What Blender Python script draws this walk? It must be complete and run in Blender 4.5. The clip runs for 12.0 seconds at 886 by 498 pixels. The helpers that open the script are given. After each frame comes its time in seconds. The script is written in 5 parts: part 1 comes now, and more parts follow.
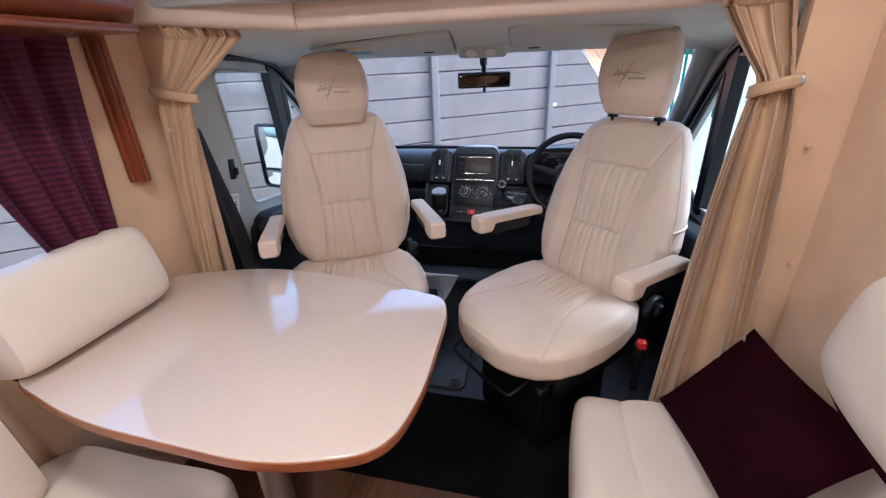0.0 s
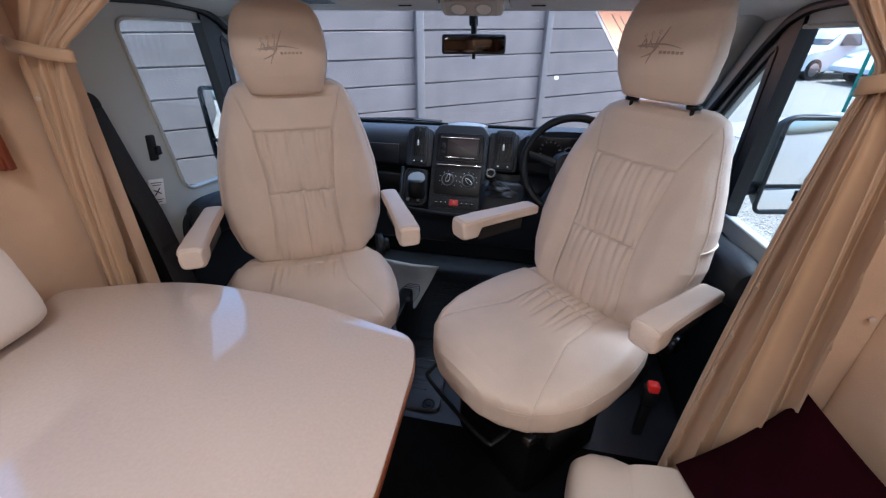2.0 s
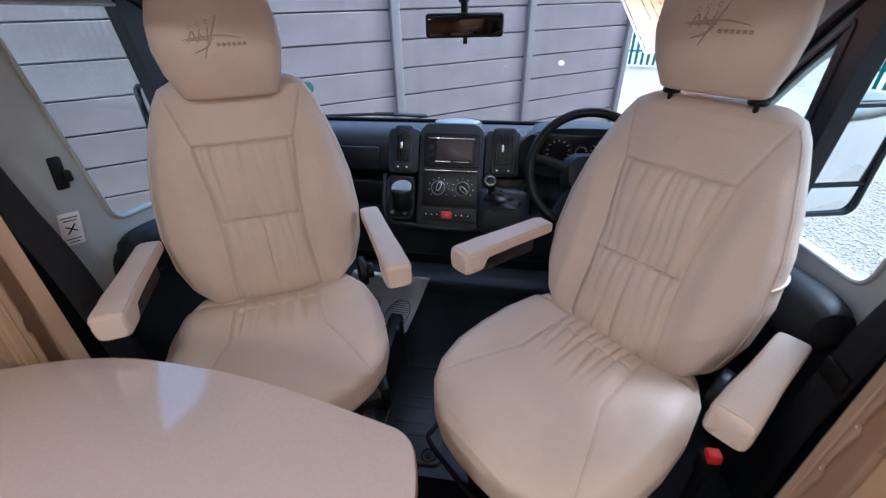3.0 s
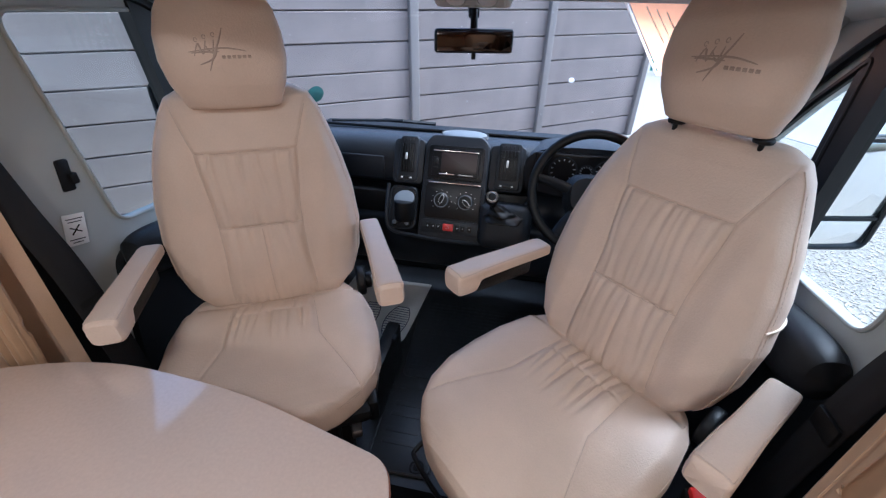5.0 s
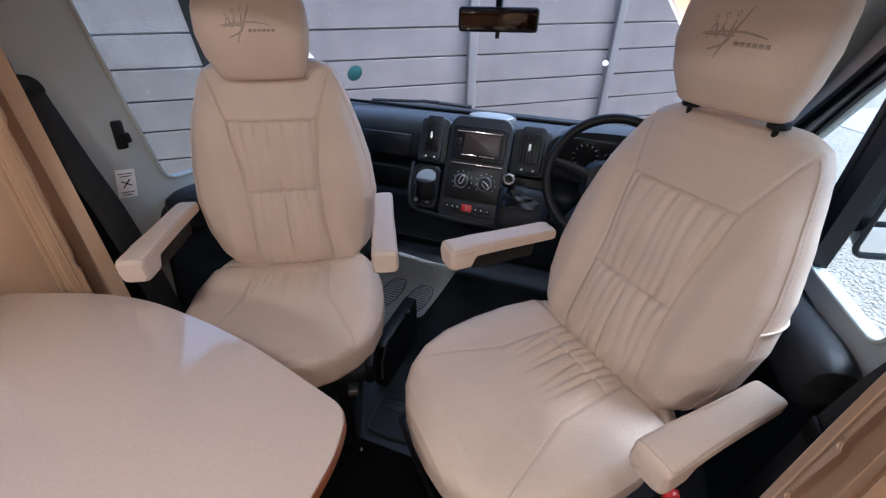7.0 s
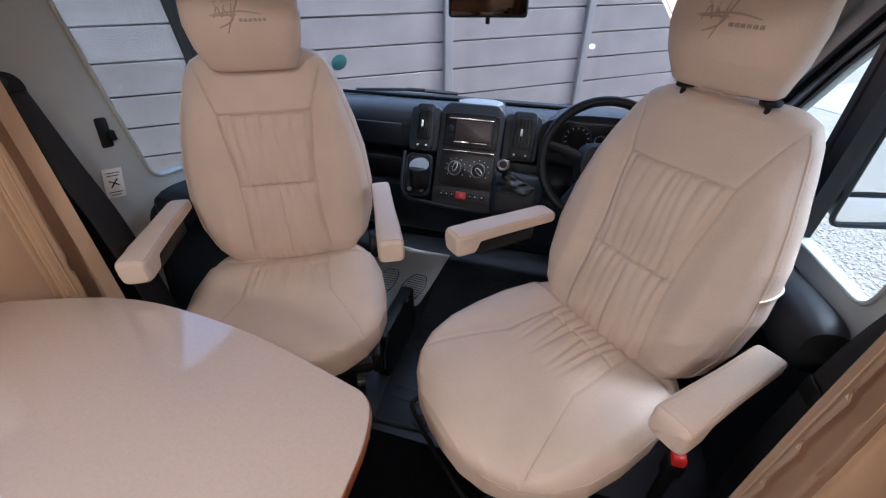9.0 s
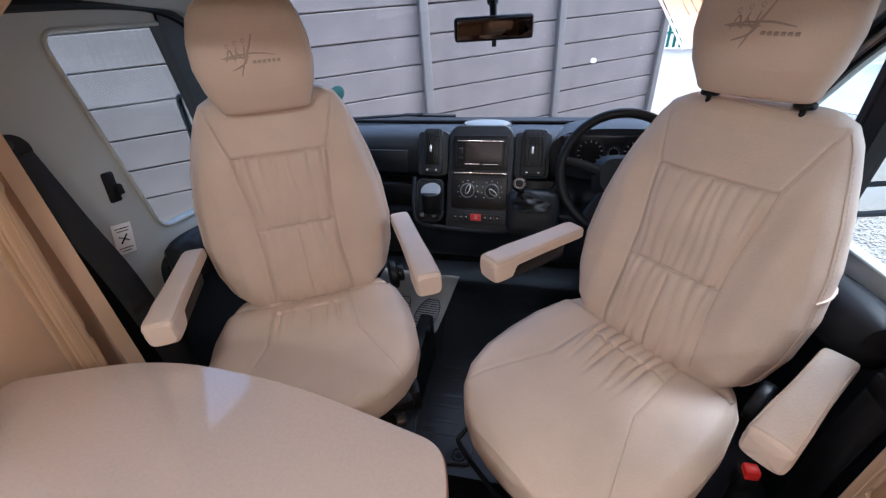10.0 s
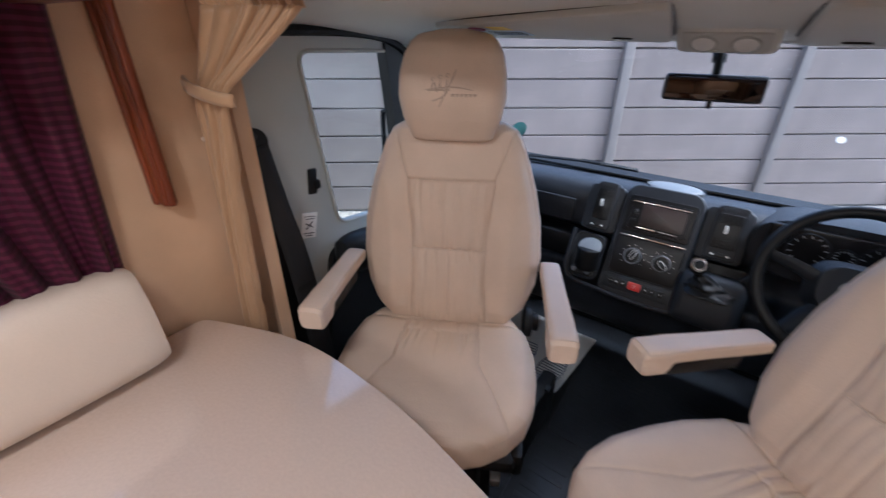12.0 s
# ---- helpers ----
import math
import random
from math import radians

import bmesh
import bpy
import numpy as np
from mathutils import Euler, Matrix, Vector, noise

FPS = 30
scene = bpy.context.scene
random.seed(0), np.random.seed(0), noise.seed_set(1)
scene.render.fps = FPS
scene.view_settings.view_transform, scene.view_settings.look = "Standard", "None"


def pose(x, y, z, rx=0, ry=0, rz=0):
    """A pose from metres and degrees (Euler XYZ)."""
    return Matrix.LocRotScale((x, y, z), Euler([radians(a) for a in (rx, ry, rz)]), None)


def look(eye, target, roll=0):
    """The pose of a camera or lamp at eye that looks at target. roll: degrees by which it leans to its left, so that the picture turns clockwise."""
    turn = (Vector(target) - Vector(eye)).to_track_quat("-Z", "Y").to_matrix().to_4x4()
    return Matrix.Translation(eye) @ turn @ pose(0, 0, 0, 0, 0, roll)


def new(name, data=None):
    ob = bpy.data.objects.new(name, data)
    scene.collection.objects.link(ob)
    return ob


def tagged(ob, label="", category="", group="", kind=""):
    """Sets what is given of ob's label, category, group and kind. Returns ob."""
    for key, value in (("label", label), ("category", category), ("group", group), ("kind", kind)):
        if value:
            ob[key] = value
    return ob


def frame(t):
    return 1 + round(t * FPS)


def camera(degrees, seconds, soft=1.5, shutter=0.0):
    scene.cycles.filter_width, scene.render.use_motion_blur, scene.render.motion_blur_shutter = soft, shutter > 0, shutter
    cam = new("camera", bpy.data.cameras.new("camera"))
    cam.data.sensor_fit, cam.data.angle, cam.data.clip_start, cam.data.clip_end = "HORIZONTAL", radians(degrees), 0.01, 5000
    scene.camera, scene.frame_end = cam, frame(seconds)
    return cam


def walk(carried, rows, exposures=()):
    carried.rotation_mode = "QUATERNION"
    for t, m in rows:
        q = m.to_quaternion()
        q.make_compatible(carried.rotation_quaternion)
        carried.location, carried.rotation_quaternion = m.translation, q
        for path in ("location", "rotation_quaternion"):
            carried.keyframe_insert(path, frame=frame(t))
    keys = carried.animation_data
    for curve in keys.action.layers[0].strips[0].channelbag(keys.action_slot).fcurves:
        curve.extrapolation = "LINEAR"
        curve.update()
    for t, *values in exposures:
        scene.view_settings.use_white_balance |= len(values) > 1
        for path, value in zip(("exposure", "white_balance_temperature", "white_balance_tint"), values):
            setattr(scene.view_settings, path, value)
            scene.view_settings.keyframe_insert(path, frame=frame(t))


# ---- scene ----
cam = camera(93.5, 12.0, soft=1.25, shutter=0.3)
PATH = [
    (0, (0.205, -0.378, 1.413), (-0.239, 1.388, 0.585), -2.3),
    (0.5, (0.157, -0.316, 1.417), (-0.185, 1.479, 0.602), -1.3),
    (1, (0.114, -0.215, 1.411), (-0.051, 1.556, 0.496), -2.2),
    (1.5, (0.128, -0.138, 1.413), (-0.086, 1.621, 0.486), -2.7),
    (2, (0.157, -0.035, 1.411), (-0.197, 1.675, 0.436), 0.3),
    (2.5, (0.153, 0.107, 1.39), (-0.19, 1.784, 0.356), -0.3),
    (3, (0.064, 0.265, 1.402), (-0.211, 1.949, 0.359), -1.0),
    (3.5, (0.009, 0.332, 1.434), (-0.225, 2.016, 0.381), -0.3),
    (3.7, (0.002, 0.328, 1.44), (-0.166, 2.042, 0.424), 1.1),
    (5.5, (0.165, 0.303, 1.453), (-0.237, 1.933, 0.366), 1.0),
    (6, (0.224, 0.311, 1.437), (-0.24, 1.907, 0.324), 1.1),
    (6.5, (0.262, 0.317, 1.426), (-0.287, 1.89, 0.319), 1.1),
    (7, (0.272, 0.307, 1.43), (-0.314, 1.874, 0.335), 0.5),
    (7.2, (0.267, 0.299, 1.431), (-0.339, 1.851, 0.324), 0.2),
    (8.8, (0.229, 0.273, 1.432), (-0.261, 1.836, 0.285), -0.1),
    (9, (0.208, 0.27, 1.431), (-0.27, 1.844, 0.294), -0.1),
    (9.5, (0.128, 0.27, 1.437), (-0.331, 1.859, 0.313), -2.0),
    (10, (0.063, 0.28, 1.447), (-0.348, 1.915, 0.371), -3.8),
    (10.5, (0.085, 0.284, 1.455), (-0.236, 1.947, 0.391), -2.3),
    (11, (0.121, 0.272, 1.457), (-0.243, 1.939, 0.414), 2.2),
    (11.5, (0.116, 0.278, 1.462), (-0.529, 1.888, 0.465), 2.3),
    (12, (0.027, 0.33, 1.471), (-1.014, 1.75, 0.523), 0.2),
]
walk(cam, [(t, look(eye, target, roll)) for t, eye, target, roll in PATH], [(0, 2.04, 4800, 8), (1.0, 1.92, 4760, 8), (2.0, 1.67, 4740, 8), (3, 1.68, 4680, 8), (6, 1.72, 4800, 8), (9, 1.70, 4920, 9), (12, 1.70, 4960, 9)])

# ---- world and light ----
world = bpy.data.worlds.new("overcast_sky")
scene.world = world
world.use_nodes = True
wn = world.node_tree
sky = wn.nodes.new("ShaderNodeTexSky")
sky.sky_type, sky.sun_disc = "NISHITA", False
sky.sun_elevation, sky.sun_rotation = radians(59), radians(68)
sky.air_density, sky.dust_density = 1.0, 6.0
wn.links.new(sky.outputs[0], wn.nodes["Background"].inputs[0])
wn.nodes["Background"].inputs[1].default_value = 0.15


def lamp(name, kind, energy, color, m, size=0.1, size_y=0.0):
    data = bpy.data.lights.new(name, kind)
    data.energy, data.color = energy, color
    if kind == "AREA":
        data.shape, data.size, data.size_y = "RECTANGLE", size, size_y or size
    elif kind == "SUN":
        data.angle = size
    ob = new(name, data)
    ob.matrix_world = m
    return ob


lamp("sun", "SUN", 1.5, (1.0, 0.97, 0.93), look((5, 2, 9), (0, 0, 0)), radians(15))
WARM = (1.0, 0.83, 0.63)
CEILING_LAMPS = [(0.62, 0.05, 1.1), (-0.35, 0.05, 1.8), (0.40, -0.9, 2.7), (-0.40, -1.0, 3.1)]
for lx, ly, watt in CEILING_LAMPS:
    lamp("ceiling_lamp_light", "AREA", watt, WARM, look((lx, ly, 1.925), (lx, ly, 0)), 0.16)

# ---- materials ----


def material(name, base, rough=0.5, metal=0.0, vary=0.12, scale=8.0, bump=0.15, bump_scale=120.0, coat=0.0, tint=None, sheen=0.0, spec=0.5):
    """A principled surface with colour variation at a large and a small scale, roughness wear and fine relief."""
    mat = bpy.data.materials.new(name)
    mat.use_nodes = True
    n, l = mat.node_tree.nodes, mat.node_tree.links
    p = n["Principled BSDF"]
    co = n.new("ShaderNodeTexCoord")
    big = n.new("ShaderNodeTexNoise")
    big.inputs["Scale"].default_value, big.inputs["Detail"].default_value = scale, 5
    small = n.new("ShaderNodeTexNoise")
    small.inputs["Scale"].default_value, small.inputs["Detail"].default_value = bump_scale, 3
    l.new(co.outputs["Object"], big.inputs["Vector"])
    l.new(co.outputs["Object"], small.inputs["Vector"])
    add = n.new("ShaderNodeMath")
    add.operation = "MULTIPLY_ADD"
    l.new(small.outputs[0], add.inputs[0])
    add.inputs[1].default_value = 0.35
    l.new(big.outputs[0], add.inputs[2])
    ramp = n.new("ShaderNodeValToRGB")
    dark = tuple(c * (1 - vary) for c in base)
    light = tint or tuple(min(1, c * (1 + vary * 0.6)) for c in base)
    ramp.color_ramp.elements[0].position, ramp.color_ramp.elements[1].position = 0.45, 0.9
    ramp.color_ramp.elements[0].color, ramp.color_ramp.elements[1].color = (*dark, 1), (*light, 1)
    l.new(add.outputs[0], ramp.inputs[0])
    l.new(ramp.outputs[0], p.inputs["Base Color"])
    rr = n.new("ShaderNodeMapRange")
    rr.inputs["To Min"].default_value, rr.inputs["To Max"].default_value = max(0.02, rough - 0.06), min(1, rough + 0.08)
    l.new(big.outputs[0], rr.inputs[0])
    l.new(rr.outputs[0], p.inputs["Roughness"])
    p.inputs["Metallic"].default_value = metal
    p.inputs["Coat Weight"].default_value = coat
    p.inputs["Coat Roughness"].default_value = 0.08
    p.inputs["Specular IOR Level"].default_value = spec
    p.inputs["Sheen Weight"].default_value = sheen
    if bump:
        b = n.new("ShaderNodeBump")
        b.inputs["Strength"].default_value, b.inputs["Distance"].default_value = bump, 0.002
        l.new(small.outputs[0], b.inputs["Height"])
        l.new(b.outputs[0], p.inputs["Normal"])
    return mat


def grain_wood(name, dark, light, rough, axis=2, scale=3.0, coat=0.3):
    """Varnished wood whose grain runs along one axis."""
    mat = material(name, dark, rough, bump=0.05, coat=coat)
    n, l = mat.node_tree.nodes, mat.node_tree.links
    p = n["Principled BSDF"]
    co, mp, tx, ramp = n.new("ShaderNodeTexCoord"), n.new("ShaderNodeMapping"), n.new("ShaderNodeTexNoise"), n.new("ShaderNodeValToRGB")
    sc = [26.0, 26.0, 26.0]
    sc[axis] = 1.2
    mp.inputs["Scale"].default_value = sc
    tx.inputs["Scale"].default_value, tx.inputs["Detail"].default_value, tx.inputs["Distortion"].default_value = scale, 6, 0.6
    l.new(co.outputs["Object"], mp.inputs[0])
    l.new(mp.outputs[0], tx.inputs["Vector"])
    l.new(tx.outputs[0], ramp.inputs[0])
    ramp.color_ramp.elements[0].position, ramp.color_ramp.elements[1].position = 0.3, 0.75
    ramp.color_ramp.elements[0].color, ramp.color_ramp.elements[1].color = (*dark, 1), (*light, 1)
    l.new(ramp.outputs[0], p.inputs["Base Color"])
    return mat


def stripe_cloth(name, a, b):
    """Satin cloth woven with wavy horizontal stripes."""
    mat = material(name, a, 0.6, bump=0.2, bump_scale=400, sheen=0.05, spec=0.25)
    n, l = mat.node_tree.nodes, mat.node_tree.links
    p = n["Principled BSDF"]
    co, wv, ramp = n.new("ShaderNodeTexCoord"), n.new("ShaderNodeTexWave"), n.new("ShaderNodeValToRGB")
    wv.wave_type, wv.bands_direction = "BANDS", "Z"
    wv.inputs["Scale"].default_value, wv.inputs["Distortion"].default_value, wv.inputs["Detail"].default_value = 19, 4.0, 1
    wv.inputs["Detail Scale"].default_value = 0.35
    l.new(co.outputs["Object"], wv.inputs["Vector"])
    l.new(wv.outputs["Fac"], ramp.inputs[0])
    ramp.color_ramp.elements[0].position, ramp.color_ramp.elements[1].position = 0.35, 0.75
    ramp.color_ramp.elements[0].color, ramp.color_ramp.elements[1].color = (*a, 1), (*b, 1)
    l.new(ramp.outputs[0], p.inputs["Base Color"])
    return mat


def pane_glass(name, tint=(0.93, 0.96, 0.96)):
    mat = bpy.data.materials.new(name)
    mat.use_nodes = True
    n, l = mat.node_tree.nodes, mat.node_tree.links
    n.remove(n["Principled BSDF"])
    tr, gl, mix, fr = n.new("ShaderNodeBsdfTransparent"), n.new("ShaderNodeBsdfGlossy"), n.new("ShaderNodeMixShader"), n.new("ShaderNodeFresnel")
    tr.inputs[0].default_value = (*tint, 1)
    gl.inputs["Roughness"].default_value = 0.0
    fr.inputs[0].default_value = 1.45
    l.new(fr.outputs[0], mix.inputs[0])
    l.new(tr.outputs[0], mix.inputs[1])
    l.new(gl.outputs[0], mix.inputs[2])
    l.new(mix.outputs[0], n["Material Output"].inputs[0])
    return mat


def glow(name, color, strength):
    mat = bpy.data.materials.new(name)
    mat.use_nodes = True
    p = mat.node_tree.nodes["Principled BSDF"]
    p.inputs["Base Color"].default_value = (*color, 1)
    p.inputs["Emission Color"].default_value, p.inputs["Emission Strength"].default_value = (*color, 1), strength
    return mat


LEATHER = material("cream_leather", (0.69, 0.555, 0.445), 0.46, vary=0.08, scale=6, bump=0.4, bump_scale=240, spec=0.4)
SOFA = material("cream_upholstery", (0.66, 0.56, 0.47), 0.5, vary=0.06, scale=4, bump=0.2, bump_scale=220, spec=0.35)
LOGO = material("embroidery_thread", (0.47, 0.37, 0.30), 0.6, bump=0.4, bump_scale=500)
STITCH = material("stitching", (0.60, 0.48, 0.39), 0.7, bump=0.0)
WALLCLOTH = material("peach_wall_fabric", (0.66, 0.455, 0.295), 0.85, vary=0.10, scale=7, bump=0.5, bump_scale=340, sheen=0.2, spec=0.2)
PADCLOTH = material("padded_header_fabric", (0.64, 0.51, 0.42), 0.85, vary=0.08, scale=6, bump=0.4, bump_scale=300, sheen=0.2, spec=0.2)
CURTAIN = material("beige_curtain_satin", (0.48, 0.31, 0.175), 0.38, vary=0.10, scale=9, bump=0.15, bump_scale=600, sheen=0.3)
MAROON = stripe_cloth("maroon_striped_cloth", (0.038, 0.004, 0.016), (0.082, 0.009, 0.036))
CUSHION = material("maroon_velvet", (0.016, 0.0014, 0.0042), 0.95, vary=0.3, scale=10, bump=0.5, bump_scale=420, spec=0.05)
CHERRY = grain_wood("cherry_wood", (0.12, 0.022, 0.005), (0.24, 0.052, 0.012), 0.36, coat=0.12)
CHERRY_X = grain_wood("cherry_wood_locker", (0.10, 0.022, 0.008), (0.20, 0.055, 0.018), 0.32, axis=1)
EDGE = grain_wood("table_edge_wood", (0.20, 0.055, 0.018), (0.34, 0.11, 0.035), 0.35, axis=0)
TABLE = material("table_laminate", (0.61, 0.495, 0.42), 0.10, vary=0.045, scale=140, bump=0.008, bump_scale=160, coat=1.0, spec=0.8)
STEEL = material("brushed_steel", (0.55, 0.55, 0.56), 0.3, metal=1.0, vary=0.08, scale=20, bump=0.05)
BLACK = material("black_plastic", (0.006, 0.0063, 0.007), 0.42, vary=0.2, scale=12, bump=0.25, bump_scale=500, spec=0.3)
DASH = material("dash_grey_plastic", (0.017, 0.0195, 0.0245), 0.42, vary=0.15, scale=9, bump=0.3, bump_scale=700, spec=0.32)
GLOSSBLACK = material("gloss_black_plastic", (0.004, 0.004, 0.005), 0.32, vary=0.1, bump=0.0, coat=0.0, spec=0.3)
RUBBER = material("rubber_floor", (0.031, 0.035, 0.041), 0.36, vary=0.25, scale=6, bump=0.4, bump_scale=300)
CARPET = material("black_carpet", (0.005, 0.005, 0.0055), 0.95, vary=0.3, scale=20, bump=0.8, bump_scale=500, spec=0.1)
LINER = material("grey_headliner", (0.60, 0.61, 0.585), 0.75, vary=0.05, scale=5, bump=0.3, bump_scale=400, spec=0.25)
VISOR = material("visor_vinyl", (0.50, 0.51, 0.49), 0.65, vary=0.05, scale=6, bump=0.3, bump_scale=500, spec=0.25)
TRIM = material("light_grey_trim", (0.42, 0.44, 0.42), 0.55, vary=0.06, scale=5, bump=0.2, bump_scale=500)
DOORCARD = material("dark_door_card", (0.008, 0.009, 0.011), 0.5, vary=0.12, scale=7, bump=0.3, bump_scale=500, spec=0.32)
WEB = material("seat_belt_webbing", (0.006, 0.006, 0.007), 0.7, bump=0.5, bump_scale=900)
PAPER = material("white_paper", (0.82, 0.81, 0.77), 0.7, vary=0.05, scale=14, bump=0.3, bump_scale=60)
INK = material("blue_ink", (0.02, 0.04, 0.10), 0.6, bump=0.0)
WHITE = material("white_plastic", (0.75, 0.75, 0.73), 0.35, bump=0.05)
RED = material("red_plastic", (0.55, 0.02, 0.015), 0.35, bump=0.05)
ORANGE = material("orange_poster", (0.80, 0.24, 0.08), 0.5, vary=0.06, bump=0.02)
paper_through = ORANGE.node_tree.nodes.new("ShaderNodeBsdfTranslucent")
paper_through.inputs[0].default_value = (1.0, 0.46, 0.24, 1)
paper_mix = ORANGE.node_tree.nodes.new("ShaderNodeMixShader")
paper_mix.inputs[0].default_value = 0.88
ORANGE.node_tree.links.new(ORANGE.node_tree.nodes["Principled BSDF"].outputs[0], paper_mix.inputs[1])
ORANGE.node_tree.links.new(paper_through.outputs[0], paper_mix.inputs[2])
ORANGE.node_tree.links.new(paper_mix.outputs[0], ORANGE.node_tree.nodes["Material Output"].inputs[0])
GREEN = material("green_sticker", (0.004, 0.035, 0.028), 0.5, bump=0.0)
BLUEINK = material("pale_blue_print", (0.45, 0.58, 0.72), 0.6, bump=0.0)
YELLOW = material("yellow_print", (0.75, 0.58, 0.12), 0.6, bump=0.0)
WINE = material("dark_red_print", (0.22, 0.03, 0.06), 0.6, bump=0.0)
CHROME = material("chrome", (0.75, 0.75, 0.76), 0.12, metal=1.0, vary=0.03, bump=0.0)
SCREEN = material("dark_screen", (0.040, 0.028, 0.025), 0.3, vary=0.05, bump=0.0, coat=0.0, spec=0.35)
MIRROR = material("mirror_glass", (0.82, 0.84, 0.85), 0.03, metal=1.0, vary=0.02, bump=0.0)
DIMMIRROR = material("rear_view_mirror_glass", (0.07, 0.06, 0.055), 0.04, metal=1.0, vary=0.02, bump=0.0)
GLASS = pane_glass("window_glass")
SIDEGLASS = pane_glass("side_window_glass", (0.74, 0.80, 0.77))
CONCRETE = material("painted_concrete_board", (0.215, 0.178, 0.158), 0.75, vary=0.22, scale=2.6, bump=0.5, bump_scale=70)
POSTMAT = material("concrete_post", (0.195, 0.172, 0.155), 0.8, vary=0.12, scale=3, bump=0.5, bump_scale=80)
GRAVEL = material("gravel_ground", (0.30, 0.265, 0.225), 0.85, vary=0.45, scale=40, bump=0.8, bump_scale=90, tint=(0.42, 0.37, 0.31))
STONE = material("pale_gravel_stone", (0.42, 0.365, 0.30), 0.7, vary=0.5, scale=34, bump=0.3, bump_scale=120)
ASPHALT = material("wet_concrete_road", (0.42, 0.41, 0.39), 0.35, vary=0.25, scale=1.2, bump=0.2, bump_scale=40)
VINYL = grain_wood("vinyl_wood_floor", (0.075, 0.030, 0.014), (0.17, 0.080, 0.040), 0.4, axis=1, coat=0.1)
CEIL = material("ceiling_fabric", (0.62, 0.52, 0.42), 0.85, vary=0.05, bump=0.3, bump_scale=300)
CARPAINT = material("white_car_paint", (0.72, 0.73, 0.74), 0.2, vary=0.03, bump=0.0, coat=0.7)
PALISADE = material("green_fence_paint", (0.02, 0.22, 0.16), 0.45, vary=0.12, bump=0.1)
TYRE = material("tyre_rubber", (0.018, 0.018, 0.018), 0.8, bump=0.3, bump_scale=200)
CARGLASS = material("dark_car_glass", (0.03, 0.035, 0.04), 0.08, bump=0.0, coat=0.5)
LAMPGLOW = glow("lamp_diffuser", WARM, 6.0)

# ---- builders ----


def link_mesh(name, geo, mat, parent=None, label="", smooth=True):
    me = bpy.data.meshes.new(name)
    if isinstance(geo, bmesh.types.BMesh):
        bmesh.ops.recalc_face_normals(geo, faces=geo.faces[:])
        geo.to_mesh(me)
        geo.free()
    else:
        me.from_pydata([tuple(v) for v in geo[0]], [], geo[1])
        me.validate()
    me.materials.append(mat)
    me.polygons.foreach_set("use_smooth", [smooth] * len(me.polygons))
    if smooth:
        me.set_sharp_from_angle(angle=radians(40))
    ob = new(name, me)
    if parent:
        ob.parent = parent
    if label:
        ob["label"] = label
    return ob


def part(name, geo, mat, parent, label="", smooth=True):
    """One mesh object under a thing or under a part."""
    return link_mesh(name, geo, mat, parent, label, smooth)


def thing(name, m, label, category, group="", kind=""):
    ob = new(name)
    ob.empty_display_size = 0.05
    ob.matrix_world = m
    return tagged(ob, label, category, group, kind)


def structure(name, geo, mat, label, category, smooth=False):
    return tagged(link_mesh(name, geo, mat, None, "", smooth), label, category, "", "structure")


def box(size, at=(0, 0, 0), bevel=0.004, m=None, segs=2, bm=None):
    """A bevelled box, added to bm where one is given."""
    own = bmesh.new()
    bmesh.ops.create_cube(own, size=1)
    for v in own.verts:
        v.co = Vector((v.co.x * size[0], v.co.y * size[1], v.co.z * size[2]))
    if bevel:
        bmesh.ops.bevel(own, geom=own.edges[:], offset=min(bevel, min(size) * 0.45), segments=segs, profile=0.5, affect="EDGES")
    bmesh.ops.transform(own, matrix=(Matrix.Translation(at) @ (m or Matrix())), verts=own.verts[:])
    if bm is None:
        return own
    tmp = bpy.data.meshes.new("tmp")
    own.to_mesh(tmp)
    own.free()
    bm.from_mesh(tmp)
    bpy.data.meshes.remove(tmp)
    return bm


def skin(fn, ns, nt, caps=True):
    """A closed tube of surface: fn(s, t) with s running round and t along, both 0 to 1."""
    verts = [fn(i / ns, j / (nt - 1)) for j in range(nt) for i in range(ns)]
    faces = [(j * ns + i, j * ns + (i + 1) % ns, (j + 1) * ns + (i + 1) % ns, (j + 1) * ns + i) for j in range(nt - 1) for i in range(ns)]
    if caps:
        for j, flip in ((0, True), (nt - 1, False)):
            ring = verts[j * ns:(j + 1) * ns]
            verts.append(tuple(sum(c) / ns for c in zip(*ring)))
            k = len(verts) - 1
            for i in range(ns):
                a, b = j * ns + i, j * ns + (i + 1) % ns
                faces.append((b, a, k) if flip else (a, b, k))
    return verts, faces


def sheet(fn, nu, nv):
    """An open surface: fn(u, v), both 0 to 1."""
    verts = [fn(i / (nu - 1), j / (nv - 1)) for j in range(nv) for i in range(nu)]
    faces = [(j * nu + i, j * nu + i + 1, (j + 1) * nu + i + 1, (j + 1) * nu + i) for j in range(nv - 1) for i in range(nu - 1)]
    return verts, faces


